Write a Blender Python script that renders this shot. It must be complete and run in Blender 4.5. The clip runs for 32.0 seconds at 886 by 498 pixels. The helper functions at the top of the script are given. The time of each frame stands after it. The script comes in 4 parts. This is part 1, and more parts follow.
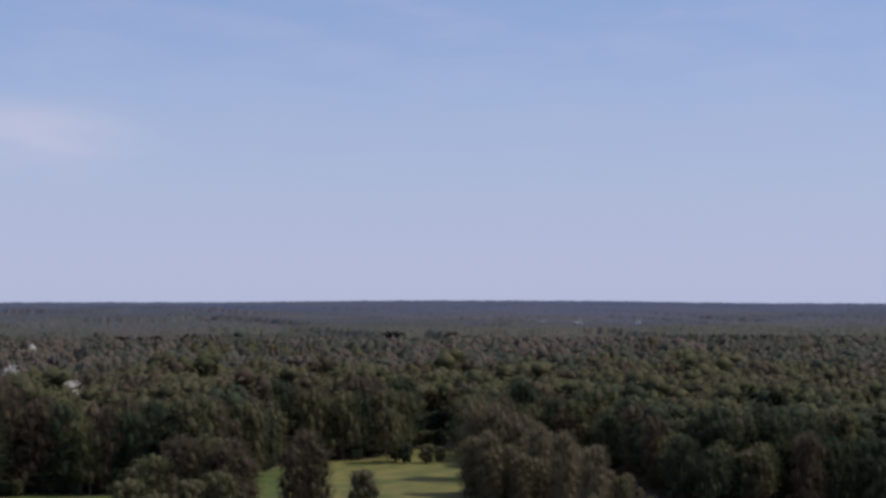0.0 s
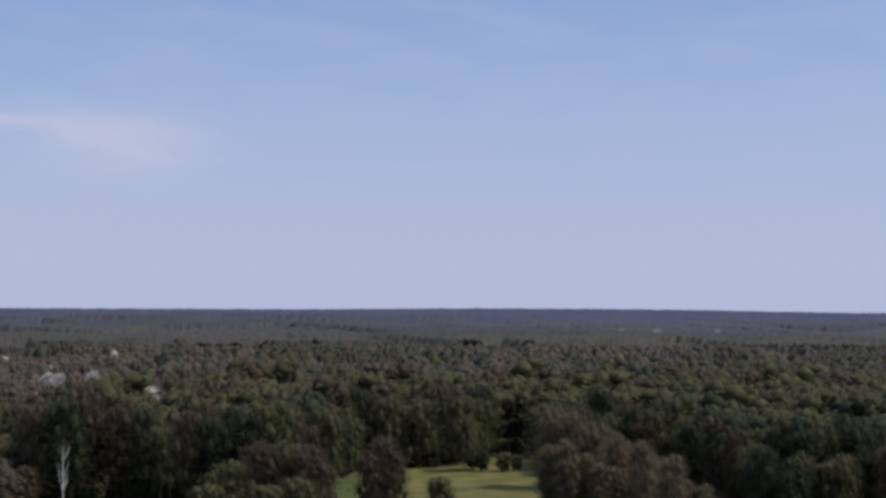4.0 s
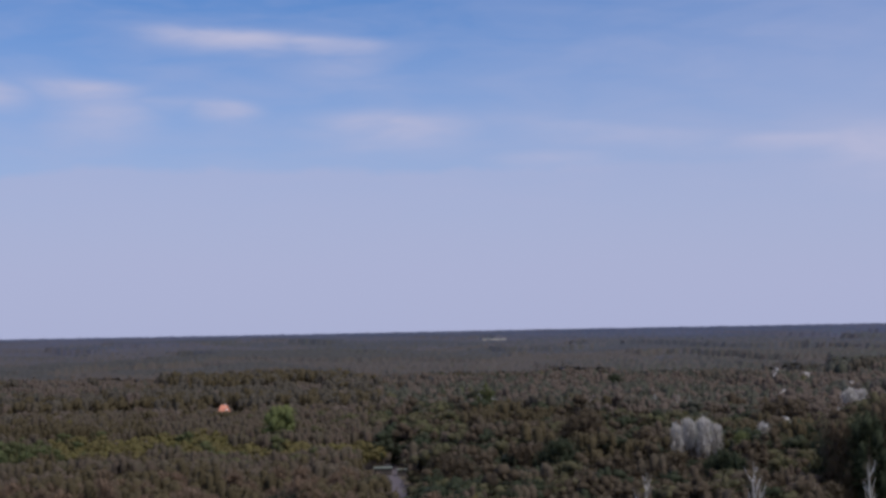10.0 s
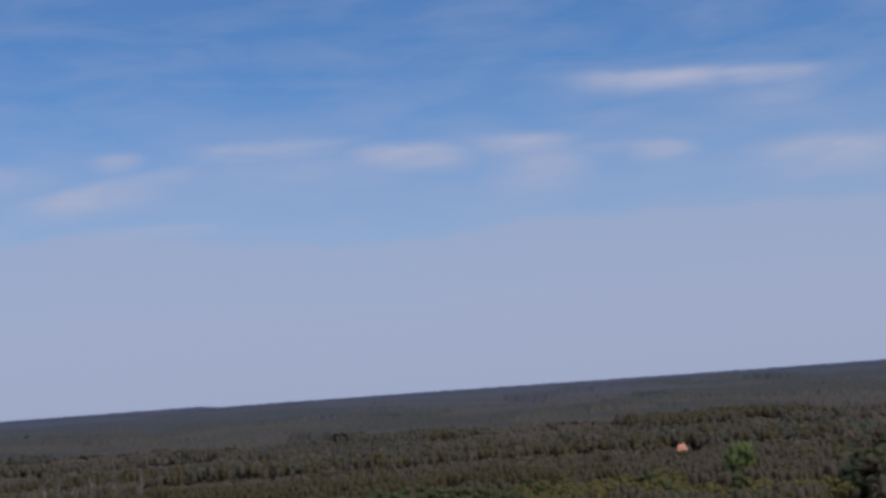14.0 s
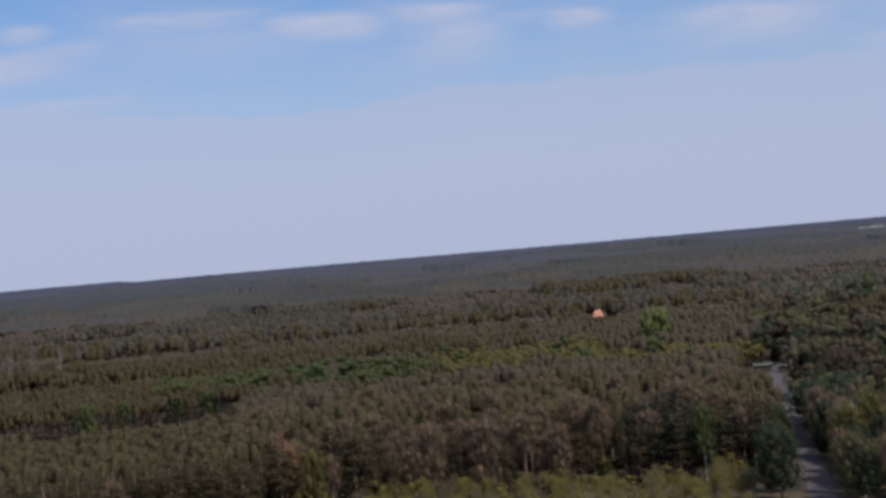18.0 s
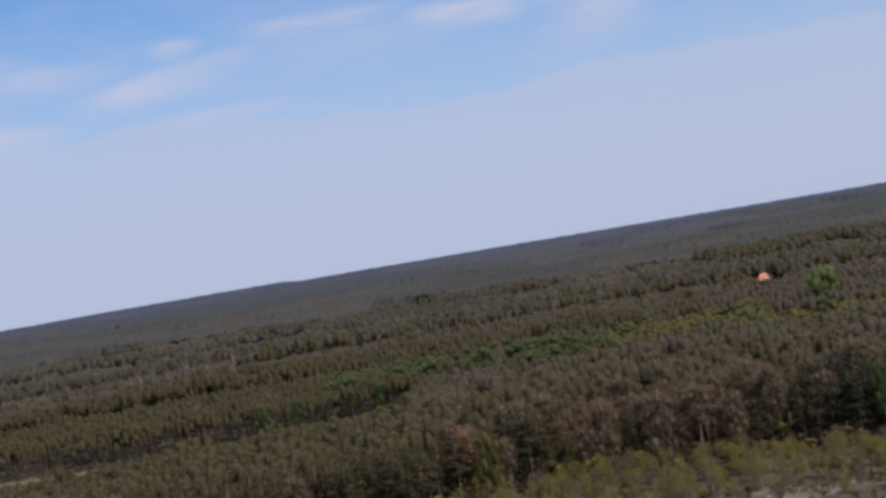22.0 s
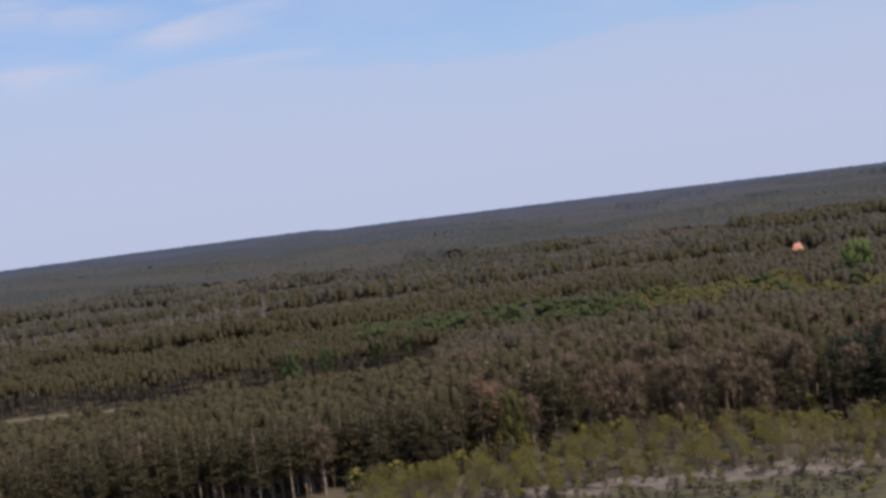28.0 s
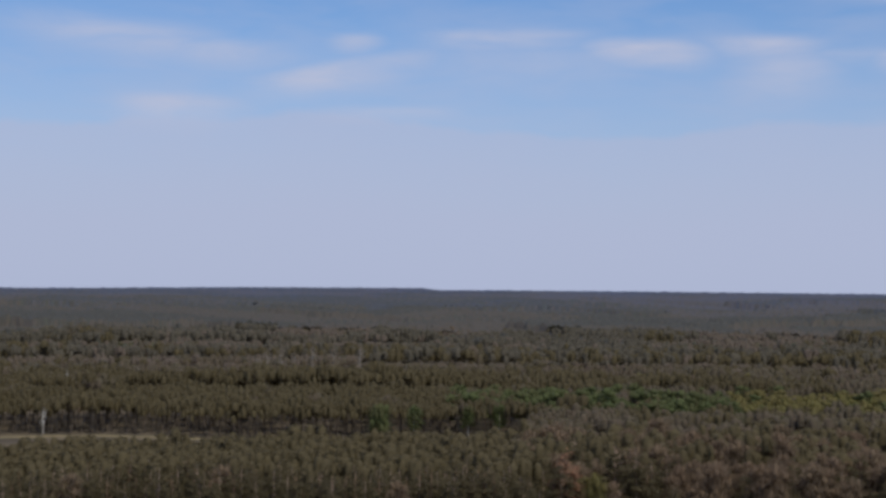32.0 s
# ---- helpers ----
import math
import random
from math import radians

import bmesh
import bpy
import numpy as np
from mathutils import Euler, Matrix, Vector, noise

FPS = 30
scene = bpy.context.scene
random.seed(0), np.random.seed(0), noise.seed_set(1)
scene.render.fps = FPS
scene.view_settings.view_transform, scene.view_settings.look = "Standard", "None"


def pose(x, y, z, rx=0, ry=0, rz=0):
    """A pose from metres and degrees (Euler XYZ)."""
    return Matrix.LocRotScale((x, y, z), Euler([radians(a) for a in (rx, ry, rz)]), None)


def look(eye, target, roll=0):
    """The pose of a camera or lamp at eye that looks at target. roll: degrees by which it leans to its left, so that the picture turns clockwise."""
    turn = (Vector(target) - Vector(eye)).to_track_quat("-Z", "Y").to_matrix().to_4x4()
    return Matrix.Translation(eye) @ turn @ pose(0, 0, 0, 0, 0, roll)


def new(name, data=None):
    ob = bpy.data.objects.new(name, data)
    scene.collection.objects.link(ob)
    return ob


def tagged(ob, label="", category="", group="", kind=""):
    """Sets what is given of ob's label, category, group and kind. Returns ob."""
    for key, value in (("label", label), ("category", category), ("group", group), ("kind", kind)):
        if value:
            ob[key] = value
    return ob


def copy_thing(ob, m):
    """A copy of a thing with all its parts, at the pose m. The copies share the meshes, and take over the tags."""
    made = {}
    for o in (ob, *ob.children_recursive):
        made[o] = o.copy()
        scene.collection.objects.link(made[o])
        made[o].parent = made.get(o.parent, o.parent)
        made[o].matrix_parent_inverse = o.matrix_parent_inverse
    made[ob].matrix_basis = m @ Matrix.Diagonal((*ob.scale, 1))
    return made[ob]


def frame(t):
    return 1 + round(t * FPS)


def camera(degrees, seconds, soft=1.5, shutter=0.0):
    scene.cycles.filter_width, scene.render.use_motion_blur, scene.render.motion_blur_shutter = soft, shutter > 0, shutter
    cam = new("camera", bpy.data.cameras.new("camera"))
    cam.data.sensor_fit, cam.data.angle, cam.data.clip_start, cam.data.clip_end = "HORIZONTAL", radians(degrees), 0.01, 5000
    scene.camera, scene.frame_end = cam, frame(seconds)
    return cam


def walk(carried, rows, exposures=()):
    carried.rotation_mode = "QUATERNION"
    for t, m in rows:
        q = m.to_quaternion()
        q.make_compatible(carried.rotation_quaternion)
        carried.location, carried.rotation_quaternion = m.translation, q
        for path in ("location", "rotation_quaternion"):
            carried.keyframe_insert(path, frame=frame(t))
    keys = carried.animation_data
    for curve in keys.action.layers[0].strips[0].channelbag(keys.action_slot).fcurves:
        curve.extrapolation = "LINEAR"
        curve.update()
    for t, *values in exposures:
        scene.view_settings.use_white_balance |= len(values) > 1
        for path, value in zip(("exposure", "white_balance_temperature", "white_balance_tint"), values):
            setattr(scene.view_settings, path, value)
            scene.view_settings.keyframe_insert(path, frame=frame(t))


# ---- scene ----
# The camera: a long lens, held high above the woods on one spot and turned.
EYE = (0.0, 0.0, 55.0)
cam = camera(33.2, 32.0, soft=3.3)
# seconds, heading clockwise from +Y, tilt up, lean
PATH = [
    (0, 49.507, 1.934, 0.061), (0.5, 49.436, 1.498, 0.223), (1, 48.929, 1.562, 0.359), (1.5, 48.134, 1.827, 0.440), (2, 48.054, 1.725, 0.568),
    (2.5, 47.849, 1.578, 0.286), (3, 47.183, 1.365, 0.382), (3.5, 46.355, 2.307, 0.252), (5.5, 47.387, 1.756, 0.743), (6, 46.740, 1.948, 1.222),
    (6.5, 47.048, 1.405, 2.137), (7, 46.237, 1.319, 1.793), (7.5, 44.806, 1.397, 1.253), (8, 43.693, 2.103, 0.847), (8.5, 39.290, 2.318, 0.324),
    (9, 30.367, 3.920, -0.848), (9.5, 21.911, 3.779, -1.381), (10, 16.549, 3.036, -1.113), (10.5, 12.495, 3.482, -1.971), (11, 9.431, 3.911, -2.809),
    (11.5, 6.643, 4.061, -2.958), (12, 3.789, 4.209, -2.841), (12.5, 1.118, 4.080, -3.102), (13, -1.201, 4.063, -3.470), (13.5, -0.558, 3.474, -3.840),
    (14, -0.416, 5.321, -4.160), (14.5, -0.651, 4.192, -3.749), (15, 0.253, 2.499, -3.718), (15.5, 1.347, 1.408, -4.214), (17.5, 1.803, 0.630, -5.159),
    (18, 2.366, 0.100, -5.031), (18.5, 1.204, 0.177, -6.628), (19, 0.298, 0.463, -8.928), (19.5, -1.265, -0.630, -9.328), (20, -2.111, -0.285, -9.253),
    (20.5, -2.698, 0.274, -8.999), (21, -3.204, 0.161, -9.081), (21.5, -3.487, -0.078, -9.378), (22, -3.749, 0.163, -9.629), (22.5, -3.940, 0.133, -9.182),
    (23, -3.897, 0.138, -8.579), (23.5, -3.969, 0.026, -8.086), (24, -4.084, 0.135, -7.977), (24.5, -3.933, 0.136, -7.824), (25, -3.225, -0.276, -7.762),
    (25.5, -2.991, -0.883, -7.640), (27.5, -4.168, -0.709, -7.657), (28, -5.269, -1.379, -7.066), (28.5, -7.906, -0.945, -6.839), (29, -9.914, -0.303, -5.772),
    (29.5, -8.319, -0.191, -4.422), (30, -6.843, -0.492, -2.425), (30.5, -5.704, 0.618, -0.388), (31, -6.369, 1.609, 0.578), (31.5, -7.286, 1.470, 0.515),
    (32, -9.228, 1.463, 0.461),
]


def aimed(heading, tilt, lean):
    h, p, r = radians(heading), radians(tilt), radians(lean)
    fwd = Vector((math.sin(h) * math.cos(p), math.cos(h) * math.cos(p), math.sin(p)))
    side = Vector((math.cos(h), -math.sin(h), 0.0))
    up = side.cross(fwd)
    right = side * math.cos(r) + up * math.sin(r)
    top = up * math.cos(r) - side * math.sin(r)
    m = Matrix((right, top, -fwd)).transposed().to_4x4()
    return Matrix.Translation(EYE) @ m


walk(cam, [(t, aimed(a, b, c)) for t, a, b, c in PATH], exposures=((0.0, 0.03, 6400, 10), (3.0, 0.04, 6400, 10), (7.0, -0.0, 6400, 11), (8.0, -0.05, 6350, 13), (9.0, -0.08, 6250, 16), (11.0, -0.14, 6250, 14), (12.0, -0.16, 6250, 11), (13.0, -0.13, 6250, 9), (14.0, -0.28, 6150, 8), (15.5, -0.04, 6300, 8), (18.0, 0.02, 6500, 8), (19.0, 0.0, 6450, 8), (20.0, 0.13, 6550, 7), (21.0, 0.08, 6500, 7), (22.0, 0.12, 6500, 7), (25.0, 0.1, 6500, 7), (28.0, 0.19, 6550, 8), (29.0, 0.08, 6500, 7), (30.0, 0.08, 6550, 7), (32.0, -0.02, 6450, 7)))

# ---- sky and sun ----
SUN_AZ, SUN_EL = 142.0, 54.0
world = bpy.data.worlds.new("sky")
scene.world = world
world.use_nodes = True
wn, wl = world.node_tree.nodes, world.node_tree.links
wn.clear()


def wnode(kind, **props):
    n = wn.new(kind)
    for k, v in props.items():
        n.inputs[k].default_value = v
    return n


def wmath(op, a, b=None, clamp=False):
    n = wn.new("ShaderNodeMath")
    n.operation = op
    n.use_clamp = clamp
    for i, v in enumerate((a, b)):
        if v is None:
            continue
        if isinstance(v, (int, float)):
            n.inputs[i].default_value = v
        else:
            wl.new(v, n.inputs[i])
    return n.outputs[0]


sky = wn.new("ShaderNodeTexSky")
sky.sky_type = "NISHITA"
sky.sun_disc = False
sky.sun_elevation, sky.sun_rotation = radians(SUN_EL), radians(SUN_AZ)
sky.altitude, sky.air_density, sky.dust_density, sky.ozone_density = 60.0, 1.0, 0.6, 1.6
coord = wn.new("ShaderNodeTexCoord")
split = wn.new("ShaderNodeSeparateXYZ")
wl.new(coord.outputs["Generated"], split.inputs[0])
height = wmath("MULTIPLY", wmath("ARCSINE", split.outputs[2]), 57.2958)
bearing = wmath("MULTIPLY", wmath("ARCTAN2", split.outputs[0], split.outputs[1]), 57.2958)


def streak(az, el, wide, tall, lean=0.0, white=1.0):
    """A thin soft bank of cloud round one bearing and height, in degrees: firmer above than below."""
    dx = wmath("SUBTRACT", bearing, az)
    dy = wmath("SUBTRACT", wmath("SUBTRACT", height, el), wmath("MULTIPLY", dx, lean))
    dy = wmath("ADD", wmath("DIVIDE", wmath("MAXIMUM", dy, 0.0), tall * 0.6), wmath("DIVIDE", wmath("MINIMUM", dy, 0.0), tall * 1.25))
    q = wmath("ADD", wmath("POWER", wmath("ABSOLUTE", wmath("DIVIDE", dx, wide)), 2.6), wmath("POWER", wmath("ABSOLUTE", dy), 2.0))
    return wmath("MULTIPLY", wmath("POWER", 2.71828, wmath("MULTIPLY", q, -1.0)), white)


# drawn-out wisps: noise in bearing and height, stretched along the horizon
def drawn(along, up, detail, seed):
    spread = wn.new("ShaderNodeCombineXYZ")
    wl.new(wmath("MULTIPLY", bearing, along), spread.inputs[0])
    wl.new(wmath("MULTIPLY", height, up), spread.inputs[1])
    spread.inputs[2].default_value = seed
    n = wnode("ShaderNodeTexNoise", Scale=1.0, Detail=detail, Roughness=0.55, Distortion=0.4)
    wl.new(spread.outputs[0], n.inputs["Vector"])
    return n.outputs[0]


def ramp(x, a, b):
    """0 below a, 1 above b."""
    return wmath("DIVIDE", wmath("SUBTRACT", x, a), b - a if isinstance(b, (int, float)) and isinstance(a, (int, float)) else wmath("SUBTRACT", b, a), clamp=True)


wispy = ramp(drawn(0.30, 1.1, 6.0, 0.0), 0.34, 0.64)
swell = wmath("MULTIPLY", wmath("SUBTRACT", drawn(0.35, 0.25, 4.0, 3.0), 0.5), 0.9)

# bearing, height, half width, half height, lean, whiteness
CLOUDS = [(8.3, 11.25, 3.0, 0.42, -0.06, 1.0), (12.2, 11.0, 2.2, 0.36, -0.06, 0.8), (12.8, 10.2, 1.8, 0.8, 0.0, 0.25),
          (-1.4, 9.15, 2.1, 0.48, -0.06, 1.0), (3.0, 9.25, 1.8, 0.42, -0.05, 0.8), (3.7, 8.4, 1.7, 0.9, 0.0, 0.55), (8.2, 8.6, 1.2, 0.36, -0.05, 0.9), (6.2, 8.8, 1.6, 0.3, 0.0, 0.35),
          (14.6, 7.9, 2.7, 0.7, -0.03, 0.85), (-7.0, 9.65, 2.9, 0.42, 0.0, 0.65), (-5.5, 8.8, 4.2, 0.9, 0.0, 0.25), (-12.6, 9.45, 0.9, 0.36, 0.0, 0.6),
          (-13.2, 8.3, 2.9, 0.55, 0.17, 0.9), (-17.6, 9.0, 2.6, 0.55, -0.05, 0.5), (-21.6, 9.5, 3.2, 0.6, -0.06, 0.65), (-19.4, 6.9, 2.0, 0.55, 0.0, 0.8), (-11.5, 6.75, 2.4, 0.3, 0.0, 0.45),
          (34.2, 6.5, 3.2, 1.1, -0.08, 1.0), (30.2, 6.85, 2.8, 0.4, 0.0, 0.7), (21.0, 6.5, 2.0, 0.34, 0.0, 0.45), (23.6, 7.4, 4.6, 0.5, -0.13, 0.35)]
bank = None
for c in CLOUDS:
    s = streak(*c)
    bank = s if bank is None else wmath("MAXIMUM", bank, s)
cloud = wmath("MULTIPLY", bank, wmath("ADD", wmath("MULTIPLY", wispy, 0.55), 0.45), clamp=True)
# a sheet of thin cloud from the horizon to an uneven edge some six degrees up; towards the sun's side it thins out upwards instead
sunward = ramp(bearing, 14.0, 36.0)
edge_at = wn.new("ShaderNodeValToRGB")
wl.new(ramp(bearing, -30.0, 30.0), edge_at.inputs[0])
EDGE = [(-30, 6.3), (-21, 6.5), (-15, 6.9), (-9.5, 6.55), (-3, 6.0), (3.8, 6.5), (9, 6.4), (17, 6.3), (30, 6.4)]
stops = edge_at.color_ramp.elements
while len(stops) < len(EDGE):
    stops.new(0.5)
for stop, (a, e) in zip(stops, EDGE):
    stop.position = (a + 30) / 60
for stop, (a, e) in zip(stops, EDGE):
    stop.color = (e / 10, e / 10, e / 10, 1)
over = wmath("ADD", wmath("SUBTRACT", height, wmath("MULTIPLY", edge_at.outputs[0], 10.0)), swell)
sheet_of = wmath("SUBTRACT", 1.0, ramp(over, -0.45, 0.40))
gauze = wmath("MULTIPLY", wmath("SUBTRACT", 1.0, ramp(height, 5.0, 12.0)), 0.62)
depth = wmath("ADD", wmath("MULTIPLY", ramp(over, 0.0, -4.0), 0.20), 0.78)
veil_a = wmath("MAXIMUM", wmath("MULTIPLY", sheet_of, depth), gauze)
veil_b = wmath("SUBTRACT", 1.0, ramp(height, 1.5, 19.0))
veil = wmath("ADD", wmath("MULTIPLY", veil_a, wmath("SUBTRACT", 1.0, sunward)), wmath("MULTIPLY", veil_b, sunward))
thin = wmath("MULTIPLY", ramp(drawn(0.22, 0.9, 6.0, 7.0), 0.38, 0.70), 0.24)
cover = wmath("ADD", wmath("MULTIPLY", veil, 0.97), wmath("MULTIPLY", wmath("ADD", wmath("MULTIPLY", cloud, 0.85), thin), wmath("SUBTRACT", 1.0, veil)), clamp=True)
# overhead, out of view, an added veil brightens the sky and fills the shade
cover = wmath("MAXIMUM", cover, wmath("MULTIPLY", ramp(height, 15.0, 32.0), 0.75))
tinted = wn.new("ShaderNodeMix")
tinted.data_type, tinted.blend_type = "RGBA", "MULTIPLY"
tinted.inputs["Factor"].default_value = 1.0
wl.new(sky.outputs[0], tinted.inputs["A"])
tinted.inputs["B"].default_value = (0.58, 0.82, 1.16, 1.0)
tone = wn.new("ShaderNodeMix")
tone.data_type = "RGBA"
wl.new(cover, tone.inputs["Factor"])
wl.new(tinted.outputs["Result"], tone.inputs["A"])
tone.inputs["B"].default_value = (4.40, 4.78, 6.60, 1.0)
# the banks themselves are whiter than the veil
puffs = wn.new("ShaderNodeMix")
puffs.data_type = "RGBA"
wl.new(wmath("MULTIPLY", cloud, 0.62, clamp=True), puffs.inputs["Factor"])
wl.new(tone.outputs["Result"], puffs.inputs["A"])
puffs.inputs["B"].default_value = (5.5, 5.6, 7.0, 1.0)
back = wn.new("ShaderNodeBackground")
back.inputs["Strength"].default_value = 0.10
wl.new(puffs.outputs["Result"], back.inputs["Color"])
wout = wn.new("ShaderNodeOutputWorld")
wl.new(back.outputs[0], wout.inputs["Surface"])

sun_data = bpy.data.lights.new("sun", "SUN")
sun_data.energy, sun_data.angle, sun_data.color = 3.5, radians(0.9), (1.0, 0.93, 0.83)
sun = new("sun", sun_data)
sa, se = radians(SUN_AZ), radians(SUN_EL)
sun.matrix_world = look((900 * math.sin(sa) * math.cos(se), 900 * math.cos(sa) * math.cos(se), 900 * math.sin(se)), (0, 0, 0))


# ---- materials ----
def material(name):
    m = bpy.data.materials.new(name)
    m.use_nodes = True
    t = m.node_tree
    return m, t.nodes, t.links, t.nodes["Principled BSDF"]


def mixed(nodes, links, fac, a, b):
    n = nodes.new("ShaderNodeMix")
    n.data_type = "RGBA"
    for key, v in (("Factor", fac), ("A", a), ("B", b)):
        if isinstance(v, (tuple, float, int)):
            n.inputs[key].default_value = (*v, 1.0) if isinstance(v, tuple) else v
        else:
            links.new(v, n.inputs[key])
    return n.outputs["Result"]


def noisy(nodes, links, scale, detail=3.0, lo=0.35, hi=0.65):
    """Noise of so many waves a metre, spread over 0 to 1."""
    g = nodes.new("ShaderNodeNewGeometry")
    n = nodes.new("ShaderNodeTexNoise")
    n.inputs["Scale"].default_value, n.inputs["Detail"].default_value = scale, detail
    links.new(g.outputs["Position"], n.inputs["Vector"])
    r = nodes.new("ShaderNodeMapRange")
    r.inputs["From Min"].default_value, r.inputs["From Max"].default_value = lo, hi
    links.new(n.outputs[0], r.inputs["Value"])
    return r.outputs[0]


def foliage(name, dark, light, other, single=False, rough=0.75):
    """Leaves or needles: clump by clump, tree by tree, stand by stand."""
    m, n, l, p = material(name)
    g = n.new("ShaderNodeNewGeometry")
    a = mixed(n, l, g.outputs["Random Per Island"], dark, light)
    b = mixed(n, l, noisy(n, l, 0.16, 1.0, 0.4, 0.6), a, other)
    if single:
        o = n.new("ShaderNodeObjectInfo")
        b = mixed(n, l, noisy(n, l, 1.1, 3.0), b, mixed(n, l, o.outputs["Random"], dark, other))
    else:
        b = mixed(n, l, noisy(n, l, 0.035, 2.0), b, mixed(n, l, 0.55, b, dark))
        b = mixed(n, l, noisy(n, l, 0.010, 2.0), b, mixed(n, l, 0.5, b, other))
    l.new(b, p.inputs["Base Color"])
    p.inputs["Roughness"].default_value = rough
    p.inputs["Specular IOR Level"].default_value = 0.15
    # thin leaves let light through
    thru = n.new("ShaderNodeBsdfTranslucent")
    l.new(b, thru.inputs["Color"])
    both = n.new("ShaderNodeMixShader")
    both.inputs["Fac"].default_value = 0.48
    l.new(p.outputs[0], both.inputs[1])
    l.new(thru.outputs[0], both.inputs[2])
    l.new(both.outputs[0], n["Material Output"].inputs["Surface"])
    return m


def plain(name, a, b, scale, rough=0.85, bump=0.0):
    m, n, l, p = material(name)
    f = noisy(n, l, scale, 5.0)
    l.new(mixed(n, l, f, a, b), p.inputs["Base Color"])
    p.inputs["Roughness"].default_value = rough
    p.inputs["Specular IOR Level"].default_value = 0.25
    if bump:
        k = n.new("ShaderNodeBump")
        k.inputs["Strength"].default_value, k.inputs["Distance"].default_value = bump, 0.05
        l.new(noisy(n, l, scale * 6, 4.0), k.inputs["Height"])
        l.new(k.outputs[0], p.inputs["Normal"])
    return m


LEAF = {
    "pine": foliage("pine_needles", (0.087, 0.071, 0.038), (0.138, 0.113, 0.060), (0.113, 0.093, 0.052)),
    "bare": foliage("bare_twigs", (0.118, 0.090, 0.067), (0.166, 0.126, 0.095), (0.126, 0.109, 0.073)),
    "leaf": foliage("broad_leaves", (0.082, 0.086, 0.040), (0.138, 0.138, 0.064), (0.124, 0.112, 0.064)),
    "birch": foliage("young_birch_leaves", (0.080, 0.104, 0.042), (0.124, 0.150, 0.058), (0.112, 0.116, 0.052)),
    "spruce": foliage("spruce_needles", (0.038, 0.042, 0.028), (0.064, 0.068, 0.042), (0.050, 0.054, 0.036)),
    "pale": foliage("pale_blossom", (0.44, 0.42, 0.39), (0.64, 0.62, 0.58), (0.54, 0.52, 0.48)),
    "shrub": foliage("yellow_green_shoots", (0.128, 0.118, 0.040), (0.190, 0.172, 0.058), (0.160, 0.134, 0.056)),
    "rust": foliage("dead_needles", (0.28, 0.155, 0.095), (0.38, 0.225, 0.14), (0.33, 0.19, 0.12)),
    "fresh": foliage("fresh_leaves", (0.135, 0.162, 0.060), (0.210, 0.238, 0.090), (0.168, 0.190, 0.074)),
    "green": foliage("dark_green_leaves", (0.038, 0.052, 0.029), (0.064, 0.080, 0.043), (0.054, 0.062, 0.036)),
    "shoot": foliage("sapling_leaves", (0.192, 0.172, 0.043), (0.280, 0.245, 0.062), (0.222, 0.180, 0.065)),
    "beige": foliage("beige_twigs", (0.175, 0.142, 0.110), (0.250, 0.208, 0.165), (0.210, 0.172, 0.135)),
    "tan": foliage("tan_twigs", (0.140, 0.114, 0.070), (0.196, 0.160, 0.100), (0.166, 0.140, 0.084)),
    "russet": foliage("russet_twigs", (0.178, 0.124, 0.084), (0.248, 0.176, 0.122), (0.202, 0.152, 0.100)),
    "twiggy": foliage("bushy_twigs", (0.088, 0.067, 0.045), (0.125, 0.096, 0.065), (0.102, 0.082, 0.053)),
}
# the stands further out have haze mixed into their leaf colours: greyer
HAZE_GREY = {
    "pine": foliage("hazy_grey_pine_needles", (0.100, 0.090, 0.067), (0.138, 0.122, 0.091), (0.117, 0.104, 0.079)),
    "bare": foliage("hazy_grey_bare_twigs", (0.138, 0.110, 0.088), (0.182, 0.144, 0.115), (0.158, 0.130, 0.103)),
    "leaf": foliage("hazy_grey_broad_leaves", (0.082, 0.090, 0.064), (0.112, 0.118, 0.084), (0.106, 0.104, 0.080)),
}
# and bluer towards the horizon, haze painted into the colours: pine, leafless, broadleaf
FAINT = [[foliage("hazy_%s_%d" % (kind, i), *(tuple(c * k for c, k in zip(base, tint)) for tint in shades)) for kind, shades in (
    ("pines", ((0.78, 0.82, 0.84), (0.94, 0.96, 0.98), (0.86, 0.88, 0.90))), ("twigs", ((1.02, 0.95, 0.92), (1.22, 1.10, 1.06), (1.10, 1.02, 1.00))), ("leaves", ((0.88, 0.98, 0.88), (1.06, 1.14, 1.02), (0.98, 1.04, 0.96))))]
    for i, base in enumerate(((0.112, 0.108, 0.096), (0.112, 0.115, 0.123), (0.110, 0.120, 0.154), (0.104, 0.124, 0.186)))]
BARK = {
    "pine": plain("pine_bark", (0.11, 0.074, 0.050), (0.24, 0.150, 0.098), 0.8, 0.9),
    "dark": plain("dark_bark", (0.070, 0.054, 0.042), (0.145, 0.115, 0.090), 1.5, 0.9),
    "light": plain("reddish_grey_bark", (0.19, 0.135, 0.10), (0.36, 0.27, 0.205), 0.9, 0.9),
    "beige": plain("grey_birch_bark", (0.20, 0.175, 0.145), (0.34, 0.30, 0.25), 1.2, 0.85),
    "white": plain("birch_bark", (0.46, 0.44, 0.40), (0.66, 0.64, 0.60), 1.2, 0.8),
}
SOIL = plain("forest_floor", (0.050, 0.040, 0.028), (0.11, 0.085, 0.055), 0.08, 0.95)
GRASS = plain("meadow_grass", (0.030, 0.062, 0.012), (0.082, 0.084, 0.020), 0.09, 0.9, 0.5)
HAY = plain("yellowing_meadow_grass", (0.062, 0.074, 0.018), (0.140, 0.122, 0.036), 0.11, 0.9, 0.5)
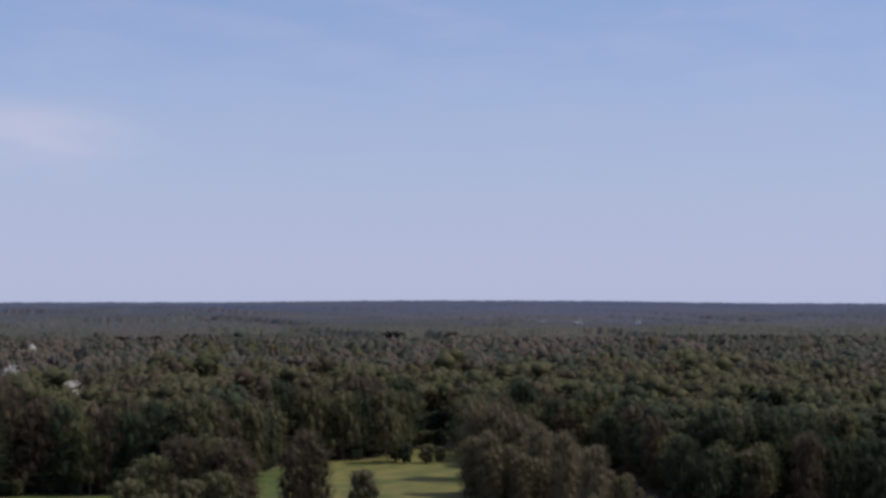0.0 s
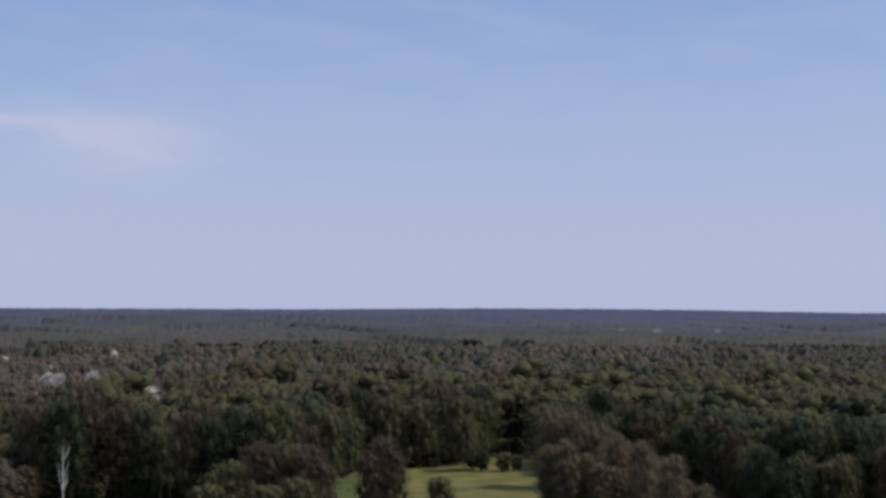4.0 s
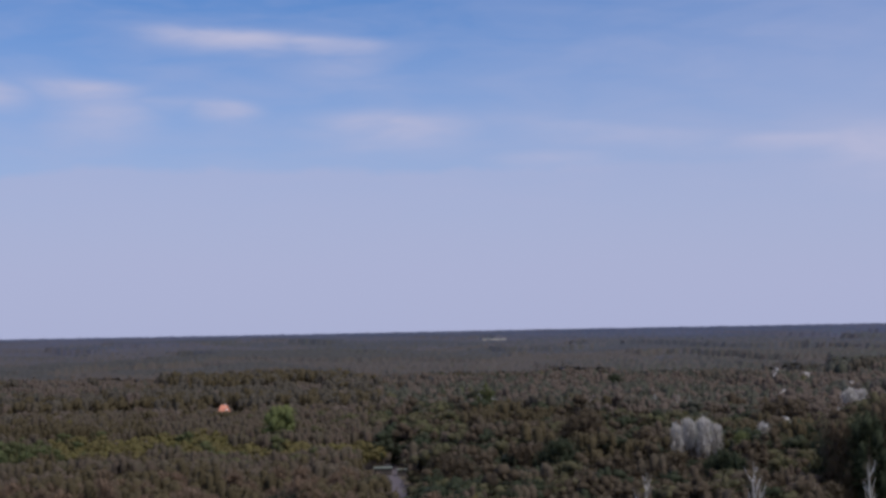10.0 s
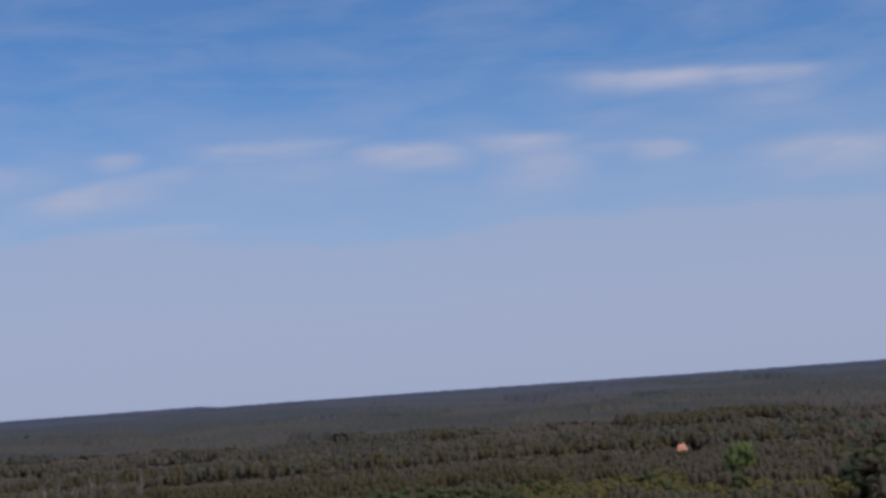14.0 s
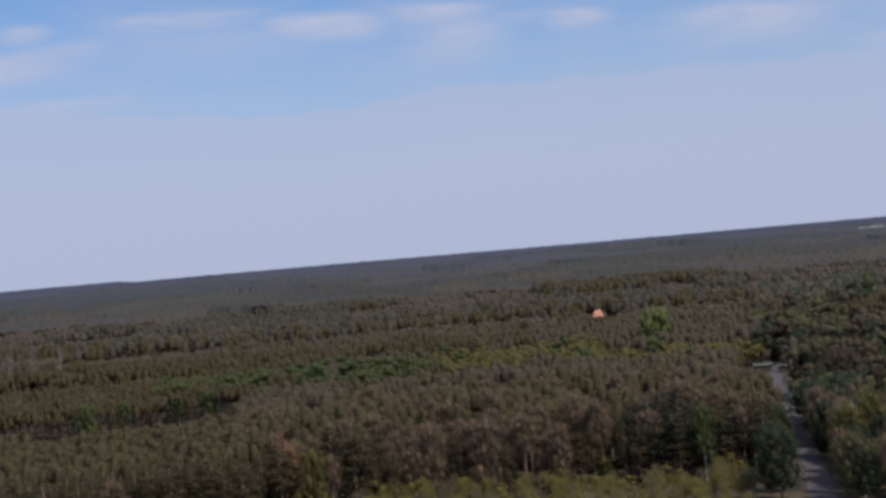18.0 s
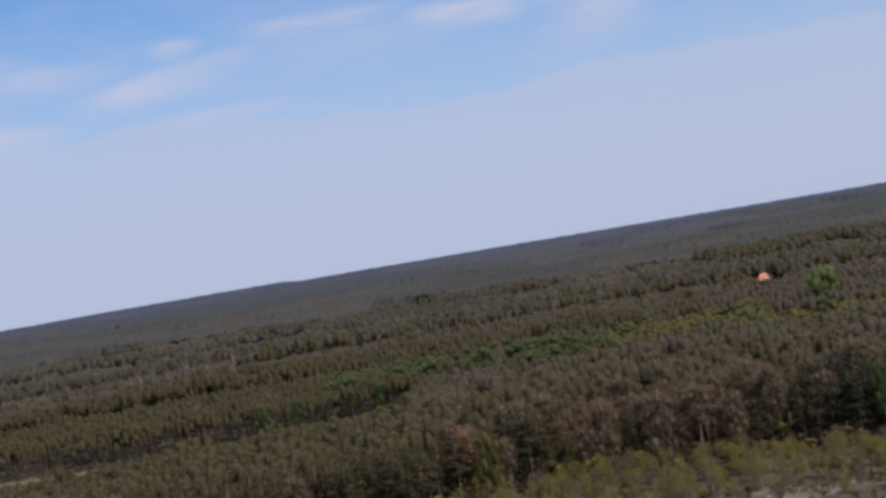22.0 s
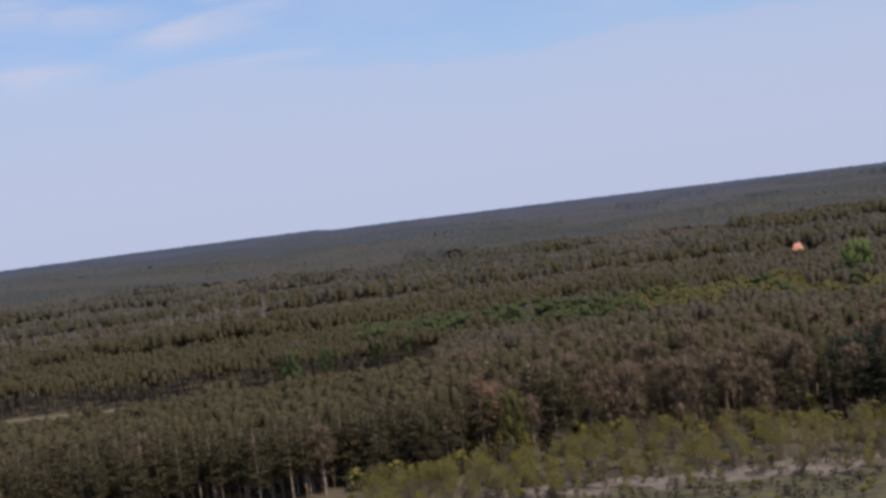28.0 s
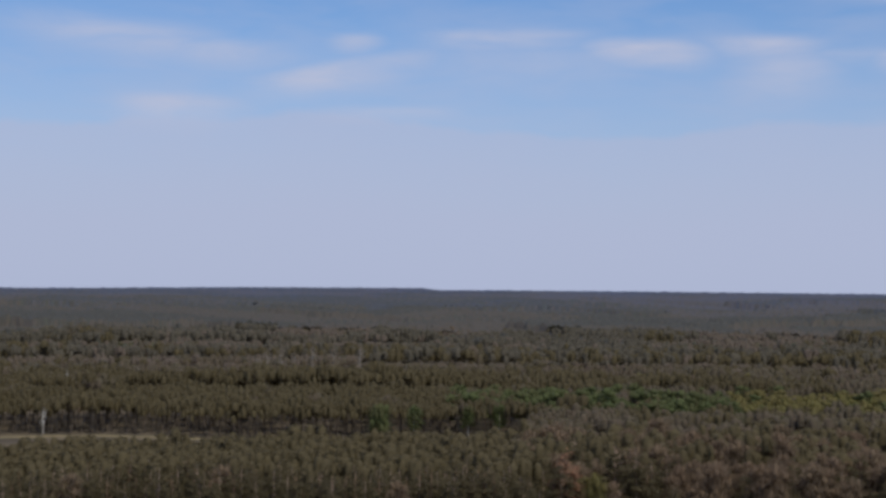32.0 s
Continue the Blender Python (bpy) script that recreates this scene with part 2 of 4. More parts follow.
STRAW = plain("dry_grass", (0.12, 0.10, 0.055), (0.19, 0.155, 0.085), 0.07, 0.9, 0.3)
SAND = plain("sandy_soil", (0.105, 0.080, 0.064), (0.195, 0.152, 0.126), 0.25, 0.95, 0.5)
FIELD = plain("pale_fields", (0.22, 0.22, 0.17), (0.34, 0.33, 0.27), 0.012, 0.95)
MOSS = plain("mossy_litter", (0.045, 0.036, 0.026), (0.100, 0.088, 0.040), 0.35, 0.95, 0.5)
ROAD = plain("worn_asphalt", (0.070, 0.061, 0.067), (0.108, 0.094, 0.102), 0.4, 0.9, 0.2)


# ---- land ----
def step(a, b, x):
    u = np.clip((np.asarray(x, float) - a) / (b - a), 0.0, 1.0)
    return u * u * (3 - 2 * u)


def rough_field(x, y, s, k=0.0):
    """A smooth field of about -1 to 1 with waves of about s metres."""
    x, y = np.asarray(x, float) / s, np.asarray(y, float) / s
    return (np.sin(6.1 * x + 2.3 * np.sin(4.3 * y + k) + k) + np.sin(5.3 * y + 1.9 * np.sin(3.7 * x - k) + 2 * k)
            + np.sin(3.9 * (x + y) + 1.3 * k)) / 3


def land(x, y):
    r = np.hypot(x, y)
    z = 29.5 * step(1400, 4900, r) + 9.0 * step(1440, 1640, r)
    a = np.degrees(np.arctan2(x, y))
    z = z + step(1500, 2600, r) * 2.0 * rough_field(x, y, 2600, 0.7)
    # low hills on the skyline
    z = z + step(3700, 4700, r) * (6.0 * step(-26, -16, a) * (1 - step(-10.2, -9.2, a)) + 7.0 * step(40, 49, a) * (1 - step(54, 62, a)))
    return z


def at(az, r):
    return r * np.sin(np.radians(az)), r * np.cos(np.radians(az))


def mesh_of(name, verts, faces, mats, index=None, smooth=False):
    """A mesh of triangles or quads from arrays."""
    me = bpy.data.meshes.new(name)
    verts, faces = np.asarray(verts, np.float32), np.asarray(faces, np.int32)
    k = faces.shape[1]
    me.vertices.add(len(verts))
    me.vertices.foreach_set("co", verts.ravel())
    me.loops.add(faces.size)
    me.loops.foreach_set("vertex_index", faces.ravel())
    me.polygons.add(len(faces))
    me.polygons.foreach_set("loop_start", np.arange(0, faces.size, k, dtype=np.int32))
    for m in mats:
        me.materials.append(m)
    if index is not None:
        me.polygons.foreach_set("material_index", np.asarray(index, np.int32))
    if smooth:
        me.polygons.foreach_set("use_smooth", np.ones(len(faces), bool))
    me.update(calc_edges=True)
    return me


def sheet(name, az0, az1, near, far, mat, lift=0.0, na=60, nr=14, label="", category="ground"):
    """A piece of ground between two bearings and two distances, which may be functions of the bearing."""
    az = np.linspace(az0, az1, na)
    n = near(az) if callable(near) else np.full(na, float(near))
    f = far(az) if callable(far) else np.full(na, float(far))
    u = np.linspace(0, 1, nr)[:, None]
    r = n + (f - n) * u
    x, y = at(np.broadcast_to(az, r.shape), r)
    z = land(x, y) + lift
    i = np.arange(nr * na).reshape(nr, na)
    q = np.stack([i[:-1, :-1], i[1:, :-1], i[1:, 1:], i[:-1, 1:]], -1).reshape(-1, 4)
    ob = new(name, mesh_of(name, np.stack([x, y, z], -1).reshape(-1, 3), q[:, ::-1], [mat]))
    return tagged(ob, label, category, "", "structure")


def meadow_far(a):
    """How far the meadow reaches, to the foot of the woods."""
    return 428 + 78 * step(40, 44.5, a) + 42 * step(46, 48.5, a) - 75 * step(50.3, 52, a)


# the ground: one sheet, out to the horizon all round
ring = np.concatenate([np.linspace(0.01, 200, 6), np.linspace(240, 1400, 60), np.linspace(1450, 4940, 60)])
turn_a = np.radians(np.linspace(0, 360, 361))[:-1]
gx, gy = ring[:, None] * np.sin(turn_a), ring[:, None] * np.cos(turn_a)
gz = land(gx, gy)
gi = np.arange(gx.size).reshape(gx.shape)
gj = np.roll(gi, -1, axis=1)
gq = np.stack([gi[:-1], gj[:-1], gj[1:], gi[1:]], -1).reshape(-1, 4)
# from 1500 m out the ground too takes the haze-tinted colours
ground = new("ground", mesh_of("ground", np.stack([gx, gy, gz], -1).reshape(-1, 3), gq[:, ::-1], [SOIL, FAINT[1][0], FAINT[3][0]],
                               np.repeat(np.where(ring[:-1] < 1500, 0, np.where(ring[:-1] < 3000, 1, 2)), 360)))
tagged(ground, "brown forest floor reaching to the horizon, haze-tinted far out", "ground", "", "structure")

sheet("meadow", 28.5, 43.4, lambda a: 345 + 5 * np.sin(a * 0.9), lambda a: meadow_far(a) + 2 + 4 * np.sin(a * 1.7),
      GRASS, 0.05, 80, 20, "sunlit green meadow in a clearing of the woods")
sheet("meadow", 43.4, 53.5, lambda a: 345 + 5 * np.sin(a * 0.9), lambda a: meadow_far(a) + 2 + 4 * np.sin(a * 1.7),
      HAY, 0.05, 60, 20, "sunlit yellowing meadow in a clearing of the woods")
sheet("clearing", -5.0, 10.5, lambda a: 278 - 6 * step(-5, 2, a) + 1.5 * np.sin(a * 2.3) + 12 * step(8.5, 10.5, a) + 8 * (1 - step(-5, -3, a)), lambda a: 286 + 2 * np.sin(a * 1.9) + 3 * step(2, 7, a), SAND, 0.05, 90, 16,
      "bare sandy clearing with young growth in front of the pines")
sheet("clearing_litter", -10.0, 13.0, 236, lambda a: 274 + 3 * np.sin(a * 2) + 2 * np.sin(a * 5.3), MOSS, 0.09, 160, 8, "dark mossy litter at the edge of the clearing")
sheet("forest_ride", -34.0, -7.5, lambda a: 552 - 27 * step(-23, -15, a) + 14 * step(-11, -5, a), lambda a: 558 - 27 * step(-23, -15, a) + 14 * step(-11, -5, a), STRAW, 0.05, 60, 6, "pale dry grass strip between two pine belts")
sheet("field", 46.8, 48.4, 2450, lambda a: 2490 + 10 * np.sin(a), FIELD, 0.10, 30, 8, "pale open field far beyond the woods")
sheet("field", 18.0, 18.9, 3160, lambda a: 3400 + 10 * np.sin(a), FIELD, 0.10, 20, 8, "pale open field far beyond the woods")
sheet("field", 64.1, 65.7, 2330, lambda a: 2400 + 10 * np.sin(a), FIELD, 0.10, 30, 8, "pale open field far beyond the woods")


# ---- trees: shapes ----
rng = np.random.default_rng(7)


def ico(n):
    bm = bmesh.new()
    if n == 20:
        bmesh.ops.create_icosphere(bm, subdivisions=1, radius=1.0)
    else:
        bmesh.ops.create_uvsphere(bm, u_segments=4, v_segments=2, radius=1.0)
        bmesh.ops.triangulate(bm, faces=bm.faces[:])
    v = np.array([p.co[:] for p in bm.verts])
    f = np.array([[p.index for p in q.verts] for q in bm.faces])
    bm.free()
    return v, f


BALL = {20: ico(20), 8: ico(8)}


class Shape:
    """Triangles gathered piece by piece: 0 crown, 1 trunk."""

    def __init__(self):
        self.v, self.f, self.m, self.n = [], [], [], 0

    def add(self, v, f, m):
        self.v.append(v)
        self.f.append(f + self.n)
        self.m.append(np.full(len(f), m))
        self.n += len(v)

    def clump(self, c, size, n=20, m=0):
        v, f = BALL[n]
        j = rng.uniform(0.55, 1.25, (len(v), 1))
        self.add(np.asarray(c) + v * j * np.asarray(size), f, m)

    def slivers(self, a, b, w, m=0):
        """Thin blades from the points a to the points b."""
        a, b = np.asarray(a), np.asarray(b)
        side = np.cross(b - a, rng.normal(size=a.shape))
        side *= (w / 2) / (np.linalg.norm(side, axis=1, keepdims=True) + 1e-9)
        v = np.stack([a - side, a + side, b], 1).reshape(-1, 3)
        self.add(v, np.arange(len(v)).reshape(-1, 3), m)

    def tube(self, pts, rad, k=5, m=1):
        pts = np.asarray(pts, float)
        ang = np.arange(k) * 2 * np.pi / k
        circle = np.stack([np.cos(ang), np.sin(ang), 0 * ang], -1)
        v = np.concatenate([p + circle * r for p, r in zip(pts, rad)])
        f = []
        for i in range(len(pts) - 1):
            for j in range(k):
                a, b = i * k + j, i * k + (j + 1) % k
                f += [[a, b, b + k], [a, b + k, a + k]]
        self.add(v, np.array(f), m)

    def arrays(self):
        return np.concatenate(self.v), np.concatenate(self.f), np.concatenate(self.m)


def bent(h, lean=0.02):
    d = rng.normal(size=2) * lean * h
    u = np.linspace(0, 1, 5)
    return np.stack([d[0] * u ** 2, d[1] * u ** 2, h * u], -1)


def sprays(s, lobes, n, size, rough=0.45, thin=1.0, core=0.62, corners=8):
    """Small leaf sprays over the skin of several lobes, facing outwards, each lobe round a dark core."""
    lobes = [(np.asarray(c, float), np.asarray(q, float)) for c, q in lobes]
    w = np.array([q[0] * q[0] + 2 * q[0] * q[2] for _, q in lobes])
    pick = rng.choice(len(lobes), n, p=w / w.sum())
    c = np.array([lobes[i][0] for i in pick])
    q = np.array([lobes[i][1] for i in pick])
    d = rng.normal(size=(n, 3))
    d[:, 2] = np.where(rng.uniform(size=n) < 0.6, np.abs(d[:, 2]), d[:, 2])
    d /= np.linalg.norm(d, axis=1, keepdims=True)
    p = c + q * d * rng.uniform(0.72, 1.08, (n, 1))
    nor = d / q
    nor /= np.linalg.norm(nor, axis=1, keepdims=True)
    nor += rng.normal(size=(n, 3)) * rough
    nor /= np.linalg.norm(nor, axis=1, keepdims=True)
    u = np.cross(nor, rng.normal(size=(n, 3)))
    u /= np.linalg.norm(u, axis=1, keepdims=True)
    v = np.cross(nor, u)
    k = size * rng.uniform(0.6, 1.35, (n, 1))
    v3 = np.stack([p - u * k * 0.55 * thin - v * k * 0.4, p + u * k * 0.55 * thin - v * k * 0.35, p + v * k * 0.75], 1).reshape(-1, 3)
    s.add(v3, np.arange(3 * n).reshape(-1, 3), 0)
    if core > 0:
        for cc, qq in lobes:
            s.clump(cc, qq * core, corners)


# every tree is drawn 1 unit high and scaled to its own height
def pine(lod):
    s = Shape()
    if lod >= 2:
        return grove(s, 3, 0.12, 0.125, 0.32, 7, 0.07, 1.0, 0.80)
    if lod == 1:
        s.tube([(0, 0, 0), (0, 0, 0.45), (0, 0, 0.9)], [0.0098, 0.0085, 0.003], 3)
        return grove(s, 6, 0.15, 0.104, 0.27, 19, 0.034, 1.0, 0.74)
    s.tube(bent(0.95, 0.012), [0.0098, 0.0088, 0.0075, 0.0055, 0.002], 6)
    lobes = []
    low = rng.uniform(0.27, 0.42)
    tiers = 11
    for i in range(tiers):
        u = i / (tiers - 1)
        wide = 0.150 * (1 - u ** 1.7) ** 0.6 * (0.62 + 0.38 * min(1.0, u / 0.35)) + 0.028
        z = low + (0.95 - low) * u
        k = 5 if i < 8 else 4 if i < 10 else 1
        for j in range(k):
            a = rng.uniform(0, 6.28)
            d = wide * rng.uniform(0.40, 0.85) if k > 1 else 0.0
            zz = z + rng.uniform(-0.045, 0.03) - 0.10 * d
            q = wide * rng.uniform(0.30, 0.46) + 0.012
            lobes.append(((d * np.cos(a), d * np.sin(a), zz), (q, q, q * rng.uniform(0.42, 0.62))))
            s.slivers([(0, 0, zz - 0.022)], [(d * np.cos(a) * 1.25, d * np.sin(a) * 1.25, zz)], 0.006, 1)
    sprays(s, lobes, 1500, 0.021, 0.9, 0.6, 0.5)
    z, a = rng.uniform(0.14, low, 12), rng.uniform(0, 6.28, 12)
    s.slivers(np.stack([0 * a, 0 * a, z], -1), np.stack([0.06 * np.cos(a), 0.06 * np.sin(a), z - 0.004], -1), 0.006, 1)
    return s.arrays()


def crown(s, wide, base, top, n, size, seg, ring, kind="egg", rough=0.4, thin=0.8, core=0.84, lump=0.16, rise=0.0, foot=(0.0, 0.0)):
    """A full crown: an uneven closed core under a skin of small sprays, or of rising twigs."""
    f1, f2, f3 = rng.uniform(0, 6.28, 3)
    foot = np.array([foot[0], foot[1], 0.0])

    def girth(u, a):
        if kind == "egg":
            w = np.sin(np.pi * (0.02 + 0.98 * u) ** 0.92) ** 0.55
        elif kind == "ball":
            w = (1.0 - (2.0 * u - 1.0) ** 2) ** 0.5 + 0.04
        else:
            w = (1.0 - u ** 2.2) ** 0.55 * (0.50 + 0.50 * step(0.0, 0.38, u))
        return wide * w * (1 + lump * (np.sin(2 * a + 9 * u + f1) * 0.5 + np.sin(3 * a - 13 * u + f2) * 0.5 + 0.4 * np.sin(5 * a + 21 * u + f3)))

    # the core
    us = np.linspace(0.0, 0.97, ring + 1) if ring > 1 else np.array([0.12, 0.78])
    aa = np.arange(seg) * 2 * np.pi / seg
    v = []
    for u in us:
        w = girth(np.full(seg, u), aa) * core * rng.uniform(0.9, 1.1, seg)
        v.append(np.stack([w * np.cos(aa), w * np.sin(aa), np.full(seg, base + (top - base) * (0.04 + 0.92 * u)) + rng.normal(size=seg) * 0.012], -1))
    f = []
    for i in range(ring):
        for j in range(seg):
            p, q = i * seg + j, i * seg + (j + 1) % seg
            f += [[p, q, q + seg], [p, q + seg, p + seg]]
    v = np.concatenate(v + [np.array([[0, 0, base + (top - base) * 0.98]])])
    f += [[ring * seg + j, ring * seg + (j + 1) % seg, len(v) - 1] for j in range(seg)]
    s.add(v + foot, np.array(f), 0)
    # the skin
    u = rng.uniform(0, 1, n) ** 0.85
    a = rng.uniform(0, 6.28, n)
    w = girth(u, a) * np.sqrt(rng.uniform(0.30, 2.1 if kind == "ball" else 1.45, n))
    p = foot + np.stack([w * np.cos(a), w * np.sin(a), base + (top - base) * u], -1)
    e = 0.04
    slope = (girth(np.clip(u + e, 0, 1), a) - girth(np.clip(u - e, 0, 1), a)) / (2 * e * (top - base))
    nor = np.stack([np.cos(a), np.sin(a), -slope], -1)
    nor /= np.linalg.norm(nor, axis=1, keepdims=True)
    if rise:
        out = nor * 0.7 + np.array([0, 0, 0.45]) + rng.normal(size=(n, 3)) * 0.5
        s.slivers(p - out * rise * 0.5, p + out * rise * rng.uniform(0.5, 1.2, (n, 1)), size)
        return
    nor += rng.normal(size=(n, 3)) * rough
    nor /= np.linalg.norm(nor, axis=1, keepdims=True)
    x = np.cross(nor, rng.normal(size=(n, 3)))
    x /= np.linalg.norm(x, axis=1, keepdims=True)
    y = np.cross(nor, x)
    k = size * rng.uniform(0.6, 1.35, (n, 1))
    t = np.stack([p - x * k * 0.55 * thin - y * k * 0.4, p + x * k * 0.55 * thin - y * k * 0.35, p + y * k * 0.75], 1).reshape(-1, 3)
    s.add(t, np.arange(3 * n).reshape(-1, 3), 0)


def grove(s, k, spread, wide, deep, n, size, rough, core, ring=1):
    """A handful of trees that stand close, with short crowns of uneven height over the dark between the trunks."""
    for i in range(k):
        a, d = i * 2.4 + rng.uniform(-0.4, 0.4), spread * (0.2 if i == 0 else rng.uniform(0.6, 1.2))
        top = 1.0 if i == 0 else rng.uniform(0.80, 1.02)
        crown(s, wide * rng.uniform(0.8, 1.25), top - deep * rng.uniform(0.8, 1.2), top, n, size, 5, ring, "dome", rough, 0.75, core, 0.25, 0.0, (d * np.cos(a), d * np.sin(a)))
    return s.arrays()


def bare(lod):
    s = Shape()
    base = rng.uniform(0.36, 0.50) if lod == 0 else rng.uniform(0.34, 0.46)
    if lod >= 2:
        return grove(s, 3, 0.13, 0.14, 0.38, 8, 0.06, 1.4, 0.78)
    if lod == 1:
        s.tube([(0, 0, 0), (0, 0, 0.5), (0, 0, 0.9)], [0.009, 0.007, 0.002], 3)
        return grove(s, 5, 0.15, 0.120, 0.32, 23, 0.034, 1.5, 0.68)
    s.tube(bent(0.95, 0.03), [0.0100, 0.0088, 0.007, 0.004, 0.001], 6)
    plumes(s, lod, 16, 0.165, base, 1.0, 2400, 0.008, "ball", 0.46, 0.022, (5, 3))
    for i in range(18):
        a, z0 = rng.uniform(0, 6.28), rng.uniform(base - 0.12, 0.75)
        s.slivers([(0, 0, z0)], [(0.11 * np.cos(a), 0.11 * np.sin(a), z0 + 0.17)], 0.007, 1)
    return s.arrays()


def plumes(s, lod, k, wide, base, top, n, size, kind, core, rise=0.0, seg=(6, 4)):
    """Several rounded boughs of twigs or leaves, the highest in the middle, that make up one uneven crown."""
    small = 0.72 if lod == 0 else 1.0
    for i in range(k):
        if i == 0:
            d, z0, z1 = 0.0, top - wide * 1.2, top
        else:
            u = 0.06 + 0.80 * (i - rng.uniform(0.1, 0.9)) / (k - 1)
            w = wide * np.sin(np.pi * (0.22 + 0.74 * u)) ** 0.5
            d = w * rng.uniform(0.35, 0.82)
            zc, half = base + (top - base) * (u + 0.06), wide * rng.uniform(0.40, 0.66) * small
            z0, z1 = zc - half, min(zc + half, top * rng.uniform(0.93, 1.0))
        a = i * 2.4 + rng.uniform(-0.5, 0.5)
        crown(s, wide * rng.uniform(0.48, 0.68) * small, z0, z1, n // k, size, *seg, kind, 1.0, 0.75, core, 0.28, rise, (d * np.cos(a), d * np.sin(a)))


def leafy(lod, wide=0.25, base=0.10, stem=1.0, k0=8, top=0.98, full=0.42):
    s = Shape()
    base = base * rng.uniform(0.8, 1.3)
    if lod >= 2:
        crown(s, wide, base, top, 22, 0.085 * (wide / 0.25) ** 0.5, 6, 3, "dome", 0.9, 0.9, 0.84, 0.30)
        return s.arrays()
    if lod == 1:
        s.tube([(0, 0, 0), (0, 0, 0.4), (0, 0, 0.8)], np.array([0.014, 0.011, 0.003]) * stem, 3)
        plumes(s, lod, 7, wide, max(base, 0.38), top, 175, 0.046 * (wide / 0.25) ** 0.5, "ball", 0.66, 0.0, (5, 2))
        return s.arrays()
    s.tube(bent(0.85, 0.02), np.array([0.015, 0.012, 0.009, 0.006, 0.002]) * stem, 6)
    plumes(s, lod, 2 * k0 + 8, wide, base, top, 4400, 0.018 * (wide / 0.25) ** 0.5, "ball", full, 0.0, (5, 3))
    return s.arrays()


def sapling(lod):
    """A small young tree: a thin bare stem under a loose rounded crown of rising shoots."""
    s = Shape()
    for k in range(3):
        s.tube(bent(0.8, 0.06), [0.008, 0.007, 0.005, 0.003, 0.001], 4)
    for i in range(30):
        u = (i + 0.5) / 30
        a, d = i * 2.4 + rng.uniform(-0.5, 0.5), 0.25 * np.sin(np.pi * (0.15 + 0.80 * u)) ** 0.7 * rng.uniform(0.55, 1.1)
        foot, tip = np.array([0, 0, 0.30 + 0.45 * u]), np.array([d * np.cos(a), d * np.sin(a), 0.42 + 0.57 * u])
        s.slivers([foot], [tip], 0.006, 1)
        n = 26
        p = foot + (tip - foot) * rng.uniform(0.45, 1.08, (n, 1)) + rng.normal(size=(n, 3)) * 0.026
        s.slivers(p, p + rng.normal(size=(n, 3)) * 0.024, 0.022)
    return s.arrays()


def twiggy(lod):
    """A bushy leafless tree, branching from near the ground."""
    s = Shape()
    if lod >= 2:
        return grove(s, 3, 0.12, 0.15, 0.60, 7, 0.065, 1.3, 0.80)
    for i in range(3 if lod == 0 else 1):
        s.tube(bent(0.8, 0.08), [0.012, 0.010, 0.007, 0.004, 0.001], 5 if lod == 0 else 3)
    if lod == 1:
        plumes(s, lod, 7, 0.20, 0.08, 1.0, 160, 0.043, "ball", 0.62, 0.0, (5, 2))
    else:
        plumes(s, lod, 26, 0.20, 0.0, 1.0, 3900, 0.009, "ball", 0.42, 0.026, (5, 3))
    return s.arrays()


def spruce(lod):
    s = Shape()
    if lod <= 1:
        s.tube(bent(0.98, 0.004), [0.011, 0.009, 0.007, 0.004, 0.001], 6 if lod == 0 else 3)
    n = {0: 12, 1: 6, 2: 3, 3: 1}[lod]
    lobes = []
    for i in range(n):
        u = (i + 0.5) / n
        w = 0.17 * (1 - u) + 0.012
        a, d = i * 2.4, w * (0.4 if lod < 2 else 0)
        lobes.append(((d * np.cos(a), d * np.sin(a), 0.08 + 0.88 * u), (w * 0.75, w * 0.75, 0.05 + 0.3 / (n + 2))))
    sprays(s, lobes, {0: 380, 1: 70, 2: 20, 3: 9}[lod], {0: 0.035, 1: 0.06, 2: 0.10, 3: 0.2}[lod], 0.5, 0.7)
    return s.arrays()


KINDS = ["pine", "bare", "leaf", "birch", "spruce", "pale", "shrub", "bush", "twiggy", "dark"]
MAKE = {
    "pine": pine, "bare": bare, "leaf": leafy, "birch": lambda l: leafy(l, 0.17, 0.20, 0.55), "spruce": spruce,
    "pale": lambda l: leafy(l, 0.22, 0.25), "shrub": lambda l: leafy(l, 0.22, 0.14, 0.8, 6), "bush": lambda l: leafy(l, 0.33, 0.02, 1.0, 17, 0.98, 0.52), "twiggy": twiggy, "dark": lambda l: leafy(l, 0.25, 0.08),
}
BARKS = {"dark": "dark", "limbs": "white", "sapling": "dark", "bush": "dark", "twiggy": "dark", "pine": "pine", "bare": "pine", "leaf": "dark", "birch": "dark", "spruce": "dark", "pale": "dark", "shrub": "dark"}
VARIANTS = {0: 5, 1: 7, 2: 7}
STOCK = {(k, l): [MAKE[k](l) for _ in range(VARIANTS[l])] for k in KINDS for l in range(3)}


def limbs(lod):
    """A leafless birch with long bare white limbs."""
    s = Shape()
    s.tube(bent(0.9, 0.03), [0.0115, 0.0105, 0.009, 0.006, 0.002], 6)
    for i in range(15):
        a, z0 = i * 2.4 + rng.uniform(-0.4, 0.4), rng.uniform(0.25, 0.72)
        w, up = rng.uniform(0.06, 0.13), rng.uniform(0.16, 0.27)
        s.tube([(0, 0, z0), (w * 0.55 * np.cos(a), w * 0.55 * np.sin(a), z0 + up * 0.45), (w * np.cos(a), w * np.sin(a), min(z0 + up, 1.0))], [0.0070, 0.0052, 0.002], 4)
    plumes(s, 0, 7, 0.12, 0.40, 1.0, 260, 0.006, "egg", 0.05, 0.04, (4, 2))
    return s.arrays()


